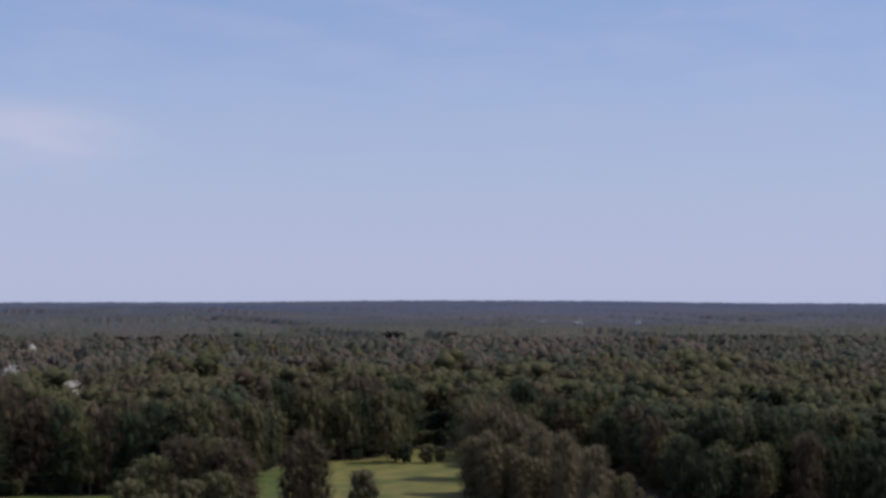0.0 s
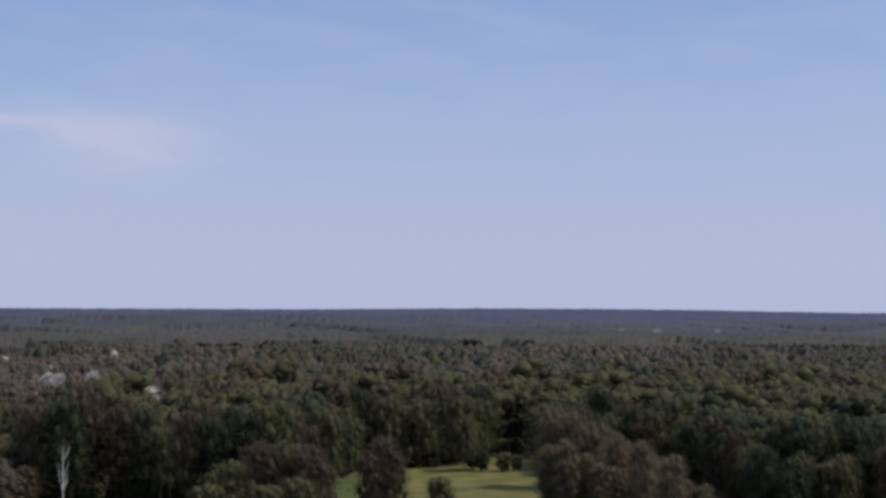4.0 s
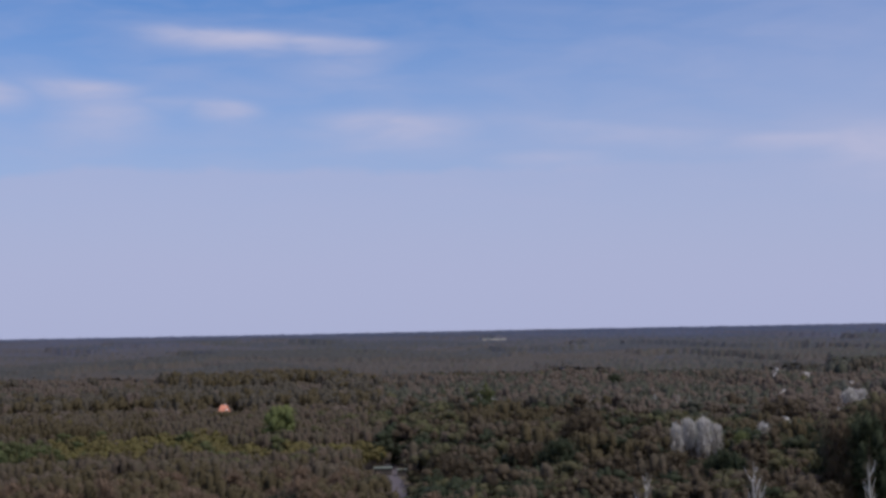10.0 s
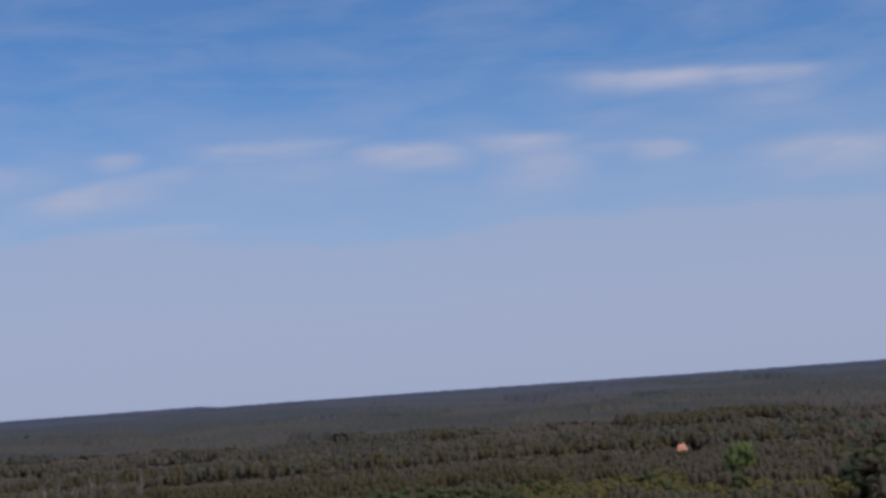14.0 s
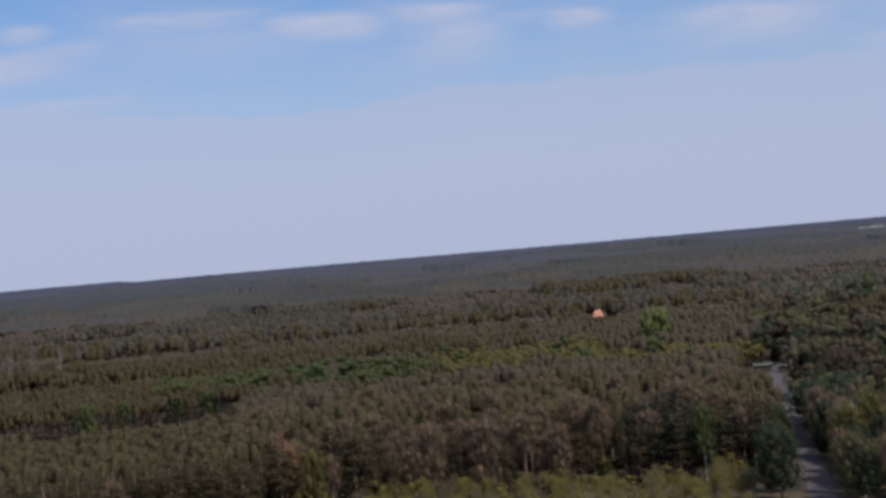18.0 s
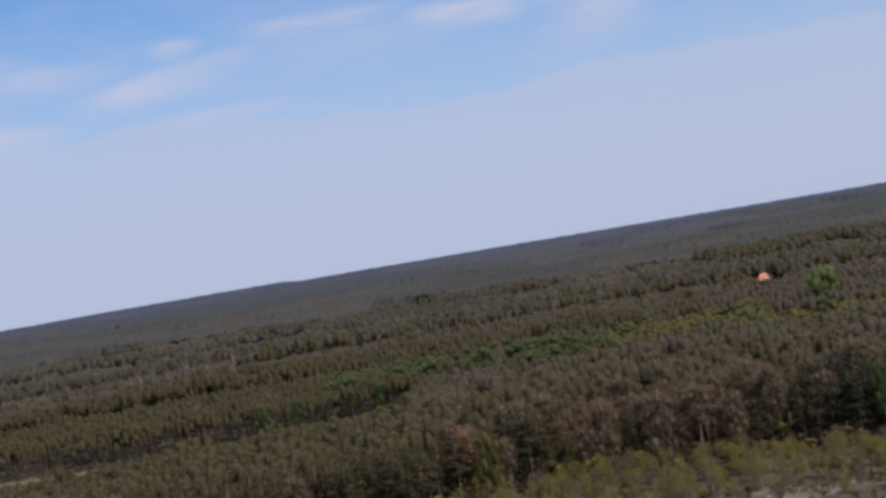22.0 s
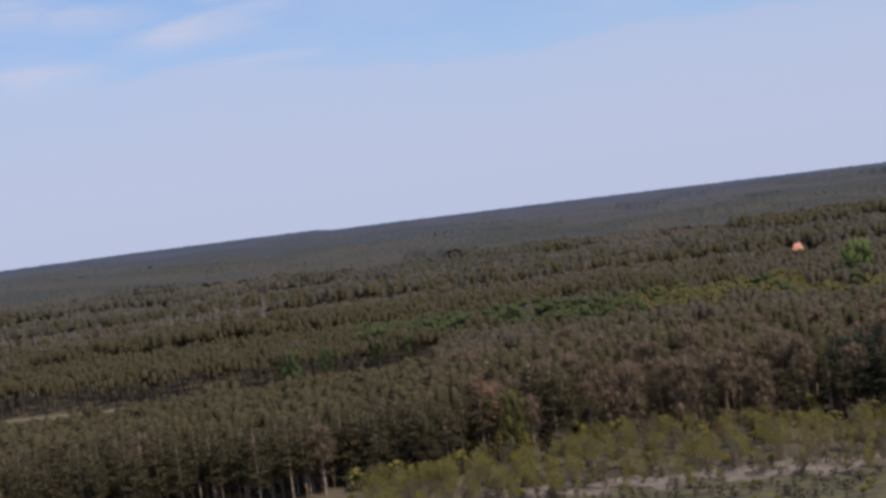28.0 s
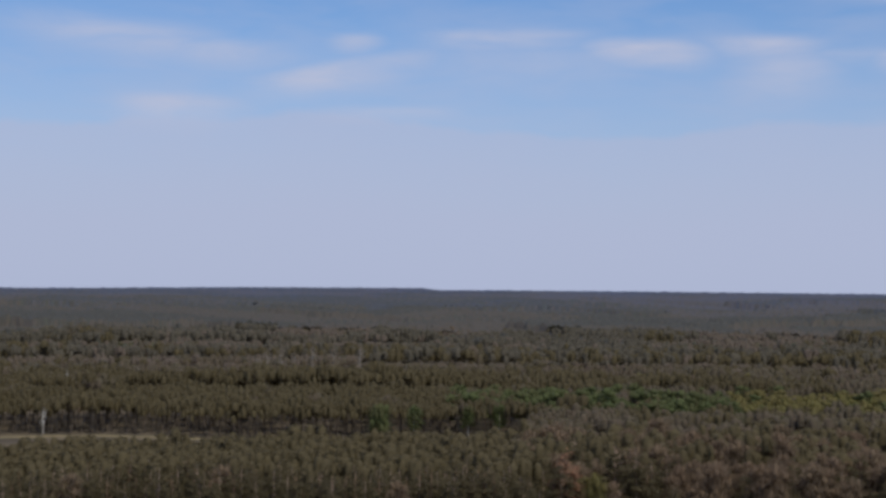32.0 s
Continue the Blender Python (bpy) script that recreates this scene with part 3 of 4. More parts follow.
STOCK["limbs", 0] = [limbs(0) for _ in range(5)]
STOCK["sapling", 0] = [sapling(0) for _ in range(5)]


# ---- trees: where they grow ----
def near_edge(a):
    return 306 + 22 * step(-9, 1, a) + 3 * np.sin(a * 1.1)


def far_edge(a):
    return 376 + 20 * step(-26, -12, a) + 96 * step(-9, 2, a)


def road_x(y):
    """The road runs nearly straight away from the eye."""
    return 83.9 + (y - 295) * 0.228


def belt_front(a):
    """The near edge of the second belt of pines."""
    return 560 - 27 * step(-23, -15, a) + 14 * step(-11, -5, a)


def mosaic(r, a, salt=0.0):
    """Woods of one age and kind lie in long patches: three numbers of 0 to 1 for the patch that a place lies in."""
    u = np.log(r / 500) * 8.5 + 0.7 * np.sin(a * 0.41 + 1.0) + 0.35 * np.sin(a * 1.1 + r * 0.004) + salt
    band = np.floor(u)
    v = a / 7.5 + 9.7 * np.sin(band * 2.3 + salt) + 0.25 * np.sin(r * 0.011 + a * 0.7)
    cell = np.floor(v)
    out = [np.mod(np.abs(np.sin(band * 127.1 + cell * 311.7 + k) * 4375.85), 1.0) for k in (0.3, 1.7, 4.1)]
    return out + [u - band]


def plan(x, y):
    """For each place: the mean height there (0: open ground) and the share of each kind."""
    r, a = np.hypot(x, y), np.degrees(np.arctan2(x, y))
    q = rough_field(x, y, 190, 2.0)
    m1, m2, m3, mu = mosaic(r, a)
    m2 = m2 + (0.5 - m2) * step(3200, 4200, r)
    aw = a + 1.7 * np.sin(r * 0.019) + 1.3 * np.sin(x * 0.06 + 1.0)
    share = np.zeros((len(x), len(KINDS)))
    hgt = np.full(len(x), 15.0)

    def put(mask, h, **w):
        share[mask] = [w.get(k, 0.0) for k in KINDS]
        hgt[mask] = h

    # broken woods, patch by patch
    put(r > 0, 14.0, pine=0.45, bare=0.45, leaf=0.10)
    put(m1 < 0.32, 16.5, pine=0.92, bare=0.06, leaf=0.02)
    put(m1 > 0.58, 12.5, pine=0.06, bare=0.92, leaf=0.02)
    west = a < 14
    # the first belt of planted pines
    belt = west & (r < far_edge(a))
    put(belt, 16.2, pine=0.985, bare=0.015)
    put(belt & (r > far_edge(a) - 40), 16.5, pine=1.0)
    put(belt & (aw > -6.5) & (r > 400), 14.3, pine=0.40, bare=0.42, shrub=0.18)
    put(belt & (aw > -6.5) & (r > 425) & (rough_field(x, y, 110, 5.0) > 0.15), 13.0, pine=0.08, bare=0.55, birch=0.17, shrub=0.20)
    put(belt & (aw > -6.5) & (r <= 400), 16.6, pine=0.62, bare=0.28, twiggy=0.10)
    put(belt & (aw > -6.5) & (r <= 400) & (rough_field(x, y, 90, 4.0) > 0.1), 16.0, pine=0.40, bare=0.46, twiggy=0.14)
    put(belt & (a > 7.5), 16.5, pine=0.85, bare=0.15)
    put(belt & (a > 7.5) & (r > 372), 14.0, bare=0.7, pine=0.25, leaf=0.05)
    put(west & (r >= far_edge(a)) & (r < 545), 11.5, bare=0.7, pine=0.2, leaf=0.1)
    # the belts behind it, with lower growth between
    b2 = belt_front(a)
    edge = west & (aw < -6.0) & (r > b2)
    put(edge & (r < 640), 12.9, pine=0.97, bare=0.03)
    put(edge & (r >= 640) & (r < 676), 7.5, bare=0.75, pine=0.15, birch=0.10)
    put(edge & (r >= 676) & (r < 722), 16.0, pine=0.98, bare=0.02)
    put(edge & (r >= 722) & (r < 886), 10.5, bare=0.45, pine=0.50, leaf=0.05)
    put(edge & (r >= 700) & (r < 850) & (a < -16.5) & (a > -21), 11.0, bare=1.0)
    put(edge & (r >= 680) & (r < 900) & (a < -21), 11.5, pine=0.8, bare=0.2)
    put(edge & (r >= 886) & (r < 965), 17.5, pine=0.96, bare=0.04)
    put(edge & (r >= 886) & (r < 940) & (a < -12.5), 12.0, bare=0.85, pine=0.15)
    put(edge & (r >= 965) & (r < 1150), 11.5, bare=0.5, pine=0.45, leaf=0.05)
    put(edge & (r >= 1150) & (r < 1250), 16.5, pine=0.9, bare=0.1)
    # birch and yellow-green growth further along
    two = west & (aw >= -6.0)
    put(two & (r >= 545) & (r < 690), 11.0, bare=0.60, pine=0.15, birch=0.25)
    put(west & (a > -9.0) & (a < 2.2) & (r >= 556) & (r < 625), 13.0, birch=0.90, bare=0.04, pine=0.06)
    put(two & (a > 1.6) & (r >= 560) & (r < 680), 12.6, shrub=0.90, birch=0.06, bare=0.04)
    put(two & (r >= 680) & (r < 860), 12.0, bare=0.85, pine=0.10, shrub=0.05)
    put(two & (r >= 676) & (r < 728) & (aw < 5.0), 14.0, pine=0.90, bare=0.10)
    put(two & (a > 9.0) & (r >= 600) & (r < 850), 12.4, bare=0.72, leaf=0.12, shrub=0.16)
    put(two & (r >= 800) & (r < 880), 12.5, bare=0.6, pine=0.4)
    put(two & (r >= 880) & (r < 975), 17.5, pine=0.95, bare=0.05)
    # mixed woods beyond the road
    mid = (a >= 14) & (a < 31)
    put(mid & (r < 1500), 12.5, twiggy=0.46, bare=0.22, leaf=0.10, pine=0.10, dark=0.12)
    put(mid & (r < 1500) & (m1 < 0.30), 13.0, leaf=0.36, twiggy=0.34, birch=0.04, bare=0.06, dark=0.20)
    put(mid & (r < 1500) & (m1 > 0.75), 14.5, pine=0.60, twiggy=0.25, dark=0.15)
    put(mid & (r < 480), 12.0, twiggy=0.50, bare=0.20, leaf=0.12, shrub=0.04, dark=0.14)
    put(mid & (a < 20) & (r < 620), 13.0, twiggy=0.36, bare=0.12, leaf=0.18, dark=0.34)
    # tall woods round the meadow
    east = a >= 31
    put(east & (r < 1700), 19.0, leaf=0.62, twiggy=0.30, pine=0.08)
    put(east & (r < 1700) & (m1 < 0.25), 17.0, leaf=0.25, twiggy=0.70, bare=0.05)
    put(east & (r < 1700) & (m1 > 0.8), 20.0, leaf=0.45, pine=0.55)
    put(east & (a < 49.5) & (r < 600), 25.5, leaf=0.58, twiggy=0.40, pine=0.02)
    put(east & (a < 36.5) & (r < 600) & (r > 490), 21.0, leaf=0.60, twiggy=0.38, pale=0.02)
    put(east & (a >= 49.5) & (r < 800), 23.0, leaf=0.62, twiggy=0.35, pine=0.03)
    # dark-leaved trees along this near edge paint in the shade of its front
    put(east & (a >= 49.5) & (r < 530), 22.0, dark=0.45, leaf=0.40, twiggy=0.15)
    put(east & (a >= 58.0) & (r < 480), 21.0, dark=0.60, leaf=0.36, twiggy=0.04)
    put(east & (a < 49.5) & (r < meadow_far(a) + 34), 23.0, dark=0.30, leaf=0.32, twiggy=0.38)
    put((a > 29) & (a < 36) & (r > 640) & (r < 1300), 14.5, bare=0.12, twiggy=0.60, pale=0.02, leaf=0.26)
    # the mixed woods and the tall woods rise and fall in groups
    hgt = np.where(mid & (r < 1300), hgt * (1 + 0.16 * rough_field(x, y, 60, 3.3) + 0.10 * rough_field(x, y, 25, 0.4)), hgt)
    hgt = np.where(east & (r < 1300), hgt * (1 + 0.15 * rough_field(x, y, 75, 1.3) + 0.08 * rough_field(x, y, 31, 4.4)), hgt)
    # no two patches are of one height
    hgt = hgt * np.where(r > 1010, 0.80 + 0.42 * m2, np.where((a > 14) & (r > 600), 0.88 + 0.26 * m2, 1.0))
    # past 1440 m the ground is lifted to fit the view; crowns stand low
    hgt = np.maximum(hgt - 9.0 * step(1440, 1640, r), 3.0)
    hgt = hgt + (5.0 - hgt) * step(3300, 4000, r)
    # low growth before the garages
    hgt = np.where((a > 13.1) & (a < 14.9) & (r > 420) & (r < 560), hgt * 0.55, hgt)
    # low growth before the blossoming trees
    hgt = np.where((a > 24.4) & (a < 27.7) & (r > 465) & (r < 558), hgt * 0.55, hgt)
    # open places
    none = (r < near_edge(a)) & west
    none |= west & (r > far_edge(a)) & (r < b2) & (a < -6)
    none |= edge & (((r > 655) & (r < 676)) | ((r > 868) & (r < 886)))
    none |= (r > 700) & (r < 1400) & (mu < 0.10) & (m3 > 0.35) & ((r > 1010) | (a > 14))
    none |= (a > 30.5) & (r < meadow_far(a)) & (a < 52.0)
    none |= (a > 50.4) & (a < 58.3) & (r < 482 + 3 * np.sin(a * 2.1) - 27 * np.maximum(a - 55.0, 0.0))
    none |= (a > 7.2) & (a < 9.0) & (r > 835) & (r < 925)
    none |= (a > 47.9) & (a < 50.4) & (r < 600)
    none |= (a >= 58.3) & (r < 396)
    none |= (a >= 14) & (r < 292)
    none |= (a >= 19.5) & (r < 385)
    none |= (((a > 46.7) & (a < 48.5) & (r > 2400) & (r < 2500)) | ((a > 51.5) & (a < 58) & (r > 2390) & (r < 2440)) | ((a > 64) & (a < 65.8) & (r > 2320) & (r < 2420)) | ((a > 17.9) & (a < 19.0) & (r > 3150) & (r < 3410)))
    none |= (x - road_x(y) > -6.5) & (x - road_x(y) < 3.7) & (r < 575)
    none |= (a > 13.4) & (a < 15.5) & (r > 505) & (r < 578)
    hgt[none] = 0.0
    return hgt, share


def grown(r0, r1, across, along, a0=-34.0, a1=70.0, uneven=0.085):
    """Places of trees on a shaken grid between two distances."""
    out = []
    r = r0
    while r < r1:
        n = int(radians(a1 - a0) * r / across)
        a = a0 + (a1 - a0) * (np.arange(n) + rng.uniform(0, 1, n)) / n
        rr = r + rng.uniform(-0.5, 0.5, n) * along
        out.append(np.stack(at(a, rr), -1))
        r += along
    xy = np.concatenate(out)
    h, share = plan(xy[:, 0], xy[:, 1])
    keep = h > 0
    xy, h, share = xy[keep], h[keep], share[keep]
    c = np.cumsum(share, 1)
    kind = (rng.uniform(0, 1, len(xy))[:, None] * c[:, -1:] > c).sum(1)
    h = h * rng.normal(1.0, uneven, len(xy)) * (1 + 0.06 * rough_field(xy[:, 0], xy[:, 1], 60, 6.0) + 0.06 * step(600, 760, np.hypot(xy[:, 0], xy[:, 1])) * rough_field(xy[:, 0], xy[:, 1], 170, 8.0)) * np.where(kind == 6, 0.8, np.where(kind == 7, 0.6, 1.0))
    return xy, h, kind


BROAD = {1: 1.32, 2: 1.45}


def planted(name, xy, h, kind, lod, mats, label, category, spread=1.0):
    """All the trees of a stretch of woods, joined."""
    vs, fs, ms, count = [], [], [], 0
    for k, kname in enumerate(KINDS):
        for v, (tv, tf, tm) in enumerate(STOCK[kname, lod]):
            sel = np.where((kind == k) & (np.arange(len(kind)) % len(STOCK[kname, lod]) == v))[0]
            if not len(sel):
                continue
            ang = rng.uniform(0, 6.28, len(sel))
            fat = rng.uniform(0.78, 1.28, len(sel)) * BROAD[lod] * spread
            c, s = np.cos(ang) * fat, np.sin(ang) * fat
            X = tv[None, :, 0] * c[:, None] - tv[None, :, 1] * s[:, None]
            Y = tv[None, :, 0] * s[:, None] + tv[None, :, 1] * c[:, None]
            hh = h[sel][:, None]
            z0 = land(xy[sel, 0], xy[sel, 1])[:, None]
            P = np.stack([X * hh + xy[sel, 0][:, None], Y * hh + xy[sel, 1][:, None], tv[None, :, 2] * hh + z0 - 0.05], -1)
            vs.append(P.reshape(-1, 3))
            fs.append((tf[None] + (np.arange(len(sel)) * len(tv))[:, None, None]).reshape(-1, 3) + count)
            ms.append(np.tile(np.where(tm == 0, k, len(KINDS) + k), len(sel)))
            count += len(sel) * len(tv)
    ob = new(name, mesh_of(name, np.concatenate(vs), np.concatenate(fs), mats, np.concatenate(ms), True))
    return tagged(ob, label, category, "", "stuff")


LEAF["bush"], LEAF["dark"] = LEAF["leaf"], LEAF["green"]


def brushwood(r0, r1, a0, a1, gap):
    """Low yellow-green shoots and brown twigs, thick on the ground."""
    n = int(radians(a1 - a0) * (r0 + r1) / 2 * (r1 - r0) / gap ** 2)
    a, r = rng.uniform(a0, a1, n), rng.uniform(r0, r1, n)
    keep = (r < near_edge(a) + 14) & (np.abs(at(a, r)[0] - road_x(at(a, r)[1])) > 5)
    a, r = a[keep], r[keep]
    kind = np.where(rng.uniform(size=len(a)) < 0.12 + 0.42 * step(272, 290, r), KINDS.index("shrub"), KINDS.index("twiggy"))
    return np.stack(at(a, r), -1), rng.uniform(1.1, 2.6, len(a)) * (1 + 1.3 * step(near_edge(a) - 14, near_edge(a) + 3, r)), kind


# pine and bare trunks take dark bark here to paint the shade between them
ALL = [LEAF[k] for k in KINDS] + [BARK["dark"] for k in KINDS]
# the same kinds with haze-grey leaf colours
HAZED = [HAZE_GREY.get(k, HAZE_GREY["bare" if k == "twiggy" else "leaf"]) if k != "pale" else LEAF["pale"] for k in KINDS] + [BARK["dark"] for k in KINDS]

# which of the haze-tinted far tones each kind takes
SORT = {"pine": 0, "bare": 1, "leaf": 2, "birch": 2, "spruce": 0, "pale": 1, "shrub": 1, "bush": 2, "twiggy": 1, "dark": 0}
GROWTH = {}
pines, mixed_part = grown(286, 425, 4.0, 4.0, -34, -6, 0.06), grown(286, 425, 5.0, 5.0, -6, 31, 0.12)
xy, h, kind = (np.concatenate(pair) for pair in zip(pines, mixed_part))
rr, aa = np.hypot(xy[:, 0], xy[:, 1]), np.degrees(np.arctan2(xy[:, 0], xy[:, 1]))
single = ((aa < 14) & (rr < near_edge(aa) + 25)) | ((aa >= -6) & (aa < 14) & (rr < 425) & (kind != 0)) | ((aa >= 14) & (aa < 20) & (rr < 380))
GROWTH["front"] = (xy[single], h[single], kind[single])
for name, side, wide, label in (("front_pines", aa < -6, 1.05, "dense stand of planted pines behind the first rows"), ("front_woods", aa >= -6, 1.1, "dense stand of pines and bare birches behind the first rows")):
    sel = ~single & side
    planted(name, xy[sel], h[sel], kind[sel], 1, ALL, label, "forest", wide)
planted("brushwood", *brushwood(250, 345, -10.0, 13.2, 4.0), 1, [LEAF["shoot"] if k == "shrub" else LEAF[k] for k in KINDS] + [BARK[BARKS[k]] for k in KINDS],
        "thick yellow-green and brown brushwood at the foot of the pines", "undergrowth", 1.25)


def haze_level(r, a):
    """How much haze a stand's colour takes: 0 near, 5 on the horizon, varied by stand."""
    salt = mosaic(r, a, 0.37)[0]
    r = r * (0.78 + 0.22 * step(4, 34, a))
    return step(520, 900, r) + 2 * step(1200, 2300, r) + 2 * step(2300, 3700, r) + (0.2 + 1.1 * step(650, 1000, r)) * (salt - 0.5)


def woods(name, xy, h, kind, lod, label, spread=1.0):
    """A stretch of woods, its colours painted hazier the further out it stands."""
    r, a = np.hypot(xy[:, 0], xy[:, 1]), np.degrees(np.arctan2(xy[:, 0], xy[:, 1]))
    level = np.clip(np.round(haze_level(r, a) + rng.uniform(-0.3, 0.3, len(r))), 0, 5)
    for i, mats in enumerate((ALL, HAZED, *([f[SORT[k]] for k in KINDS] * 2 for f in FAINT))):
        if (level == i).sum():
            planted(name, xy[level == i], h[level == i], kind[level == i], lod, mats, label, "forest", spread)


woods("middle_woods", *grown(425, 800, 4.2, 7.0, -34, -6, 0.085), 1, "pine belts with lower growth between them")
woods("middle_woods", *grown(425, 800, 5.0, 7.5, -6, 14, 0.11), 1, "mixed woods with brown, olive and fresh green crowns", 1.12)
woods("mixed_woods", *grown(425, 800, 6.0, 9.0, 14, 31, 0.16), 1, "mixed woods of dark brown leafless and green trees", 1.08)
xy, h, kind = grown(418, 800, 7.0, 8.4, 31, 70, 0.11)
more = grown(376, 417, 7.6, 8.6, 51.5, 70, 0.09)
xy, h, kind = np.concatenate([xy, more[0]]), np.concatenate([h, more[1]]), np.concatenate([kind, more[2]])
rr, aa = np.hypot(xy[:, 0], xy[:, 1]), np.degrees(np.arctan2(xy[:, 0], xy[:, 1]))
single = ((aa < 50) & (rr < meadow_far(aa) + 30)) | ((aa > 50) & (aa < 58.3) & (rr < 515 - 27 * np.maximum(aa - 55.0, 0.0))) | ((aa >= 58.3) & (rr < 426))
GROWTH["meadow"] = (xy[single], h[single], kind[single])
woods("tall_woods", xy[~single], h[~single], kind[~single], 1, "tall broadleaf woods with rounded olive crowns")
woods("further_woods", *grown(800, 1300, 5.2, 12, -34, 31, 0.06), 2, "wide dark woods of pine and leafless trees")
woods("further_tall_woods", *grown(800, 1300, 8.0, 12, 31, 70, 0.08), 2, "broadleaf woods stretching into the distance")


def canopy(name, r0, r1, growth, da, label):
    """Woods so far off that only the closed roof of their crowns shows: one uneven sheet, stand by stand."""
    nr = int(math.log(r1 / r0) / math.log(growth))
    r = r0 * growth ** np.arange(nr + 1)
    az = np.arange(-34.0, 70.0, da)
    R, A = np.meshgrid(r, az, indexing="ij")
    R = R * (1 + rng.uniform(-0.3, 0.3, R.shape) * (growth - 1))
    x, y = at(A, R)
    h, share = plan(x.ravel(), y.ravel())
    h, share = h.reshape(R.shape), share.reshape(*R.shape, -1)
    z = land(x, y) - 0.3 + h + (h > 0) * (rng.normal(size=R.shape) * (1.25 - 0.6 * step(1800, 4000, R)) + 1.2 * rough_field(x, y, 130, 2.0) + 1.2 * rough_field(x, y, 37, 5.0)) + 4.0 * (mosaic(R, A)[1] - 0.5) * (1 - step(2800, 4000, R)) * (h > 0)
    i = np.arange(R.size).reshape(R.shape)
    q = np.stack([i[:-1, :-1], i[:-1, 1:], i[1:, 1:], i[1:, :-1]], -1).reshape(-1, 4)
    lv = haze_level(R, A)[:-1, :-1].ravel() + rng.uniform(-0.45, 0.45, len(q))
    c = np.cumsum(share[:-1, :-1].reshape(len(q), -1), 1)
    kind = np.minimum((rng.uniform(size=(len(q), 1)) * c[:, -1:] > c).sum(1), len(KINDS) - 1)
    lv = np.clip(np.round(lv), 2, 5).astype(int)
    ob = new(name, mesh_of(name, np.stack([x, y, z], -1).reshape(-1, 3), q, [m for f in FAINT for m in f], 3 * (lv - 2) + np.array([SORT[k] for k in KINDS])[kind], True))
    return tagged(ob, label, "forest", "", "stuff")


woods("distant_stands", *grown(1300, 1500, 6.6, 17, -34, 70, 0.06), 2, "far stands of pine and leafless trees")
canopy("distant_woods", 1445, 2600, 1.0075, 0.075, "distant woods tinted grey-green for haze")
canopy("horizon_woods", 2590, 4925, 1.010, 0.075, "woods along the horizon tinted blue-grey for haze")


# ---- single trees ----
def part(name, data, parent, label=""):
    ob = new(name, data)
    ob.parent = parent
    return tagged(ob, label)


def halves(arrays, leaf, bark, name):
    """The crown and the trunk of one drawn tree, as two meshes."""
    v, f, m = arrays
    out = []
    for key, which, mat in (("crown", 0, leaf), ("trunk", 1, bark)):
        sel = f[m == which]
        used, back_i = np.unique(sel, return_inverse=True)
        out.append(mesh_of(name + "_" + key, v[used], back_i.reshape(-1, 3), [mat]))
    return out


PROTO = {}


def tree(name, kind, x, y, h, label, group="", wide=1.0, leaf=None, bark=None, variant=0):
    """One tree: an empty at its foot with trunk and crown. Alike trees share their meshes."""
    key = (name, kind, label, leaf, bark, variant)
    z = float(land(x, y)) - 0.05
    m = pose(x, y, z, 0, 0, rng.uniform(0, 360)) @ Matrix.Diagonal((h * wide, h * wide, h, 1))
    if key in PROTO:
        again = copy_thing(PROTO[key], m)
        again.matrix_basis = m
        return again
    ob = new(name)
    ob.empty_display_size = 0.1
    crown, trunk = halves(STOCK[kind, 0][variant % VARIANTS[0]], LEAF[leaf or kind], BARK[bark or BARKS[kind]], name)
    part("trunk", trunk, ob)
    part("crown", crown, ob)
    tagged(ob, label, "tree", group)
    ob.matrix_basis = m
    PROTO[key] = ob
    return ob


SAY = {
    "pine": ("pine_tree", "tall pine with olive crown and bare orange-brown trunk", "pines at the edge of the woods"),
    "bare": ("birch_tree", "leafless tree with fine reddish-brown twigs", "leafless trees at the edge of the woods"),
    "leaf": ("broadleaf_tree", "olive green broadleaf tree with rounded crown", "broadleaf trees round the meadow"),
    "birch": ("young_birch", "young birch with light green leaves and white trunk", "young birches"),
    "spruce": ("spruce_tree", "dark green pointed spruce", "spruces"),
    "pale": ("blossoming_tree", "tree covered in pale white blossom", "blossoming trees"),
    "bush": ("broadleaf_bush", "bushy green tree in leaf to the ground", "bushy trees"),
    "twiggy": ("leafless_bush", "bushy leafless tree with brown twigs", "bushy trees"),
    "shrub": ("sapling", "yellow-green sapling in fresh leaf", "saplings on the clearing"),
    "dark": ("broadleaf_tree", "tall dark green broadleaf tree with dense crown", "dark trees round the meadow"),
}
for place in ("front", "meadow"):
    xy, h, kind = GROWTH[place]
    for i in range(len(xy)):
        k = KINDS[kind[i]]
        name, label, group = SAY[k]
        tree(name, k, xy[i, 0], xy[i, 1], h[i], label, group, rng.uniform(0.9, 1.2), "russet" if place == "front" and k in ("twiggy", "bare") else None, "light" if place == "front" and k in ("bare", "pine") and i % 3 else None, i % VARIANTS[0])

# saplings on the sandy clearing, thickest towards the pines
spot = 0
for i in range(900):
    a, r = rng.uniform(-9.5, 13.4), rng.uniform(262, 328)
    edge = near_edge(a)
    if r > edge - 3 or rng.uniform() > 0.25 + 0.75 * step(edge - 52, edge - 26, r) or spot > 298:
        continue
    x, y = at(a, r)
    if abs(x - road_x(y)) < 6:
        continue
    spot += 1
    k = "shrub" if rng.uniform() < 0.35 + 0.35 * step(268, 288, r) else "tan"
    tree("sapling" if k == "shrub" else "bare_sapling", "sapling", x, y, rng.uniform(4.2, 6.8), "yellow-green sapling in fresh leaf" if k == "shrub" else "small brown twiggy tree on sandy ground",
         "saplings on the clearing", rng.uniform(0.95, 1.35), "shoot" if k == "shrub" else k, "light", i % VARIANTS[0])


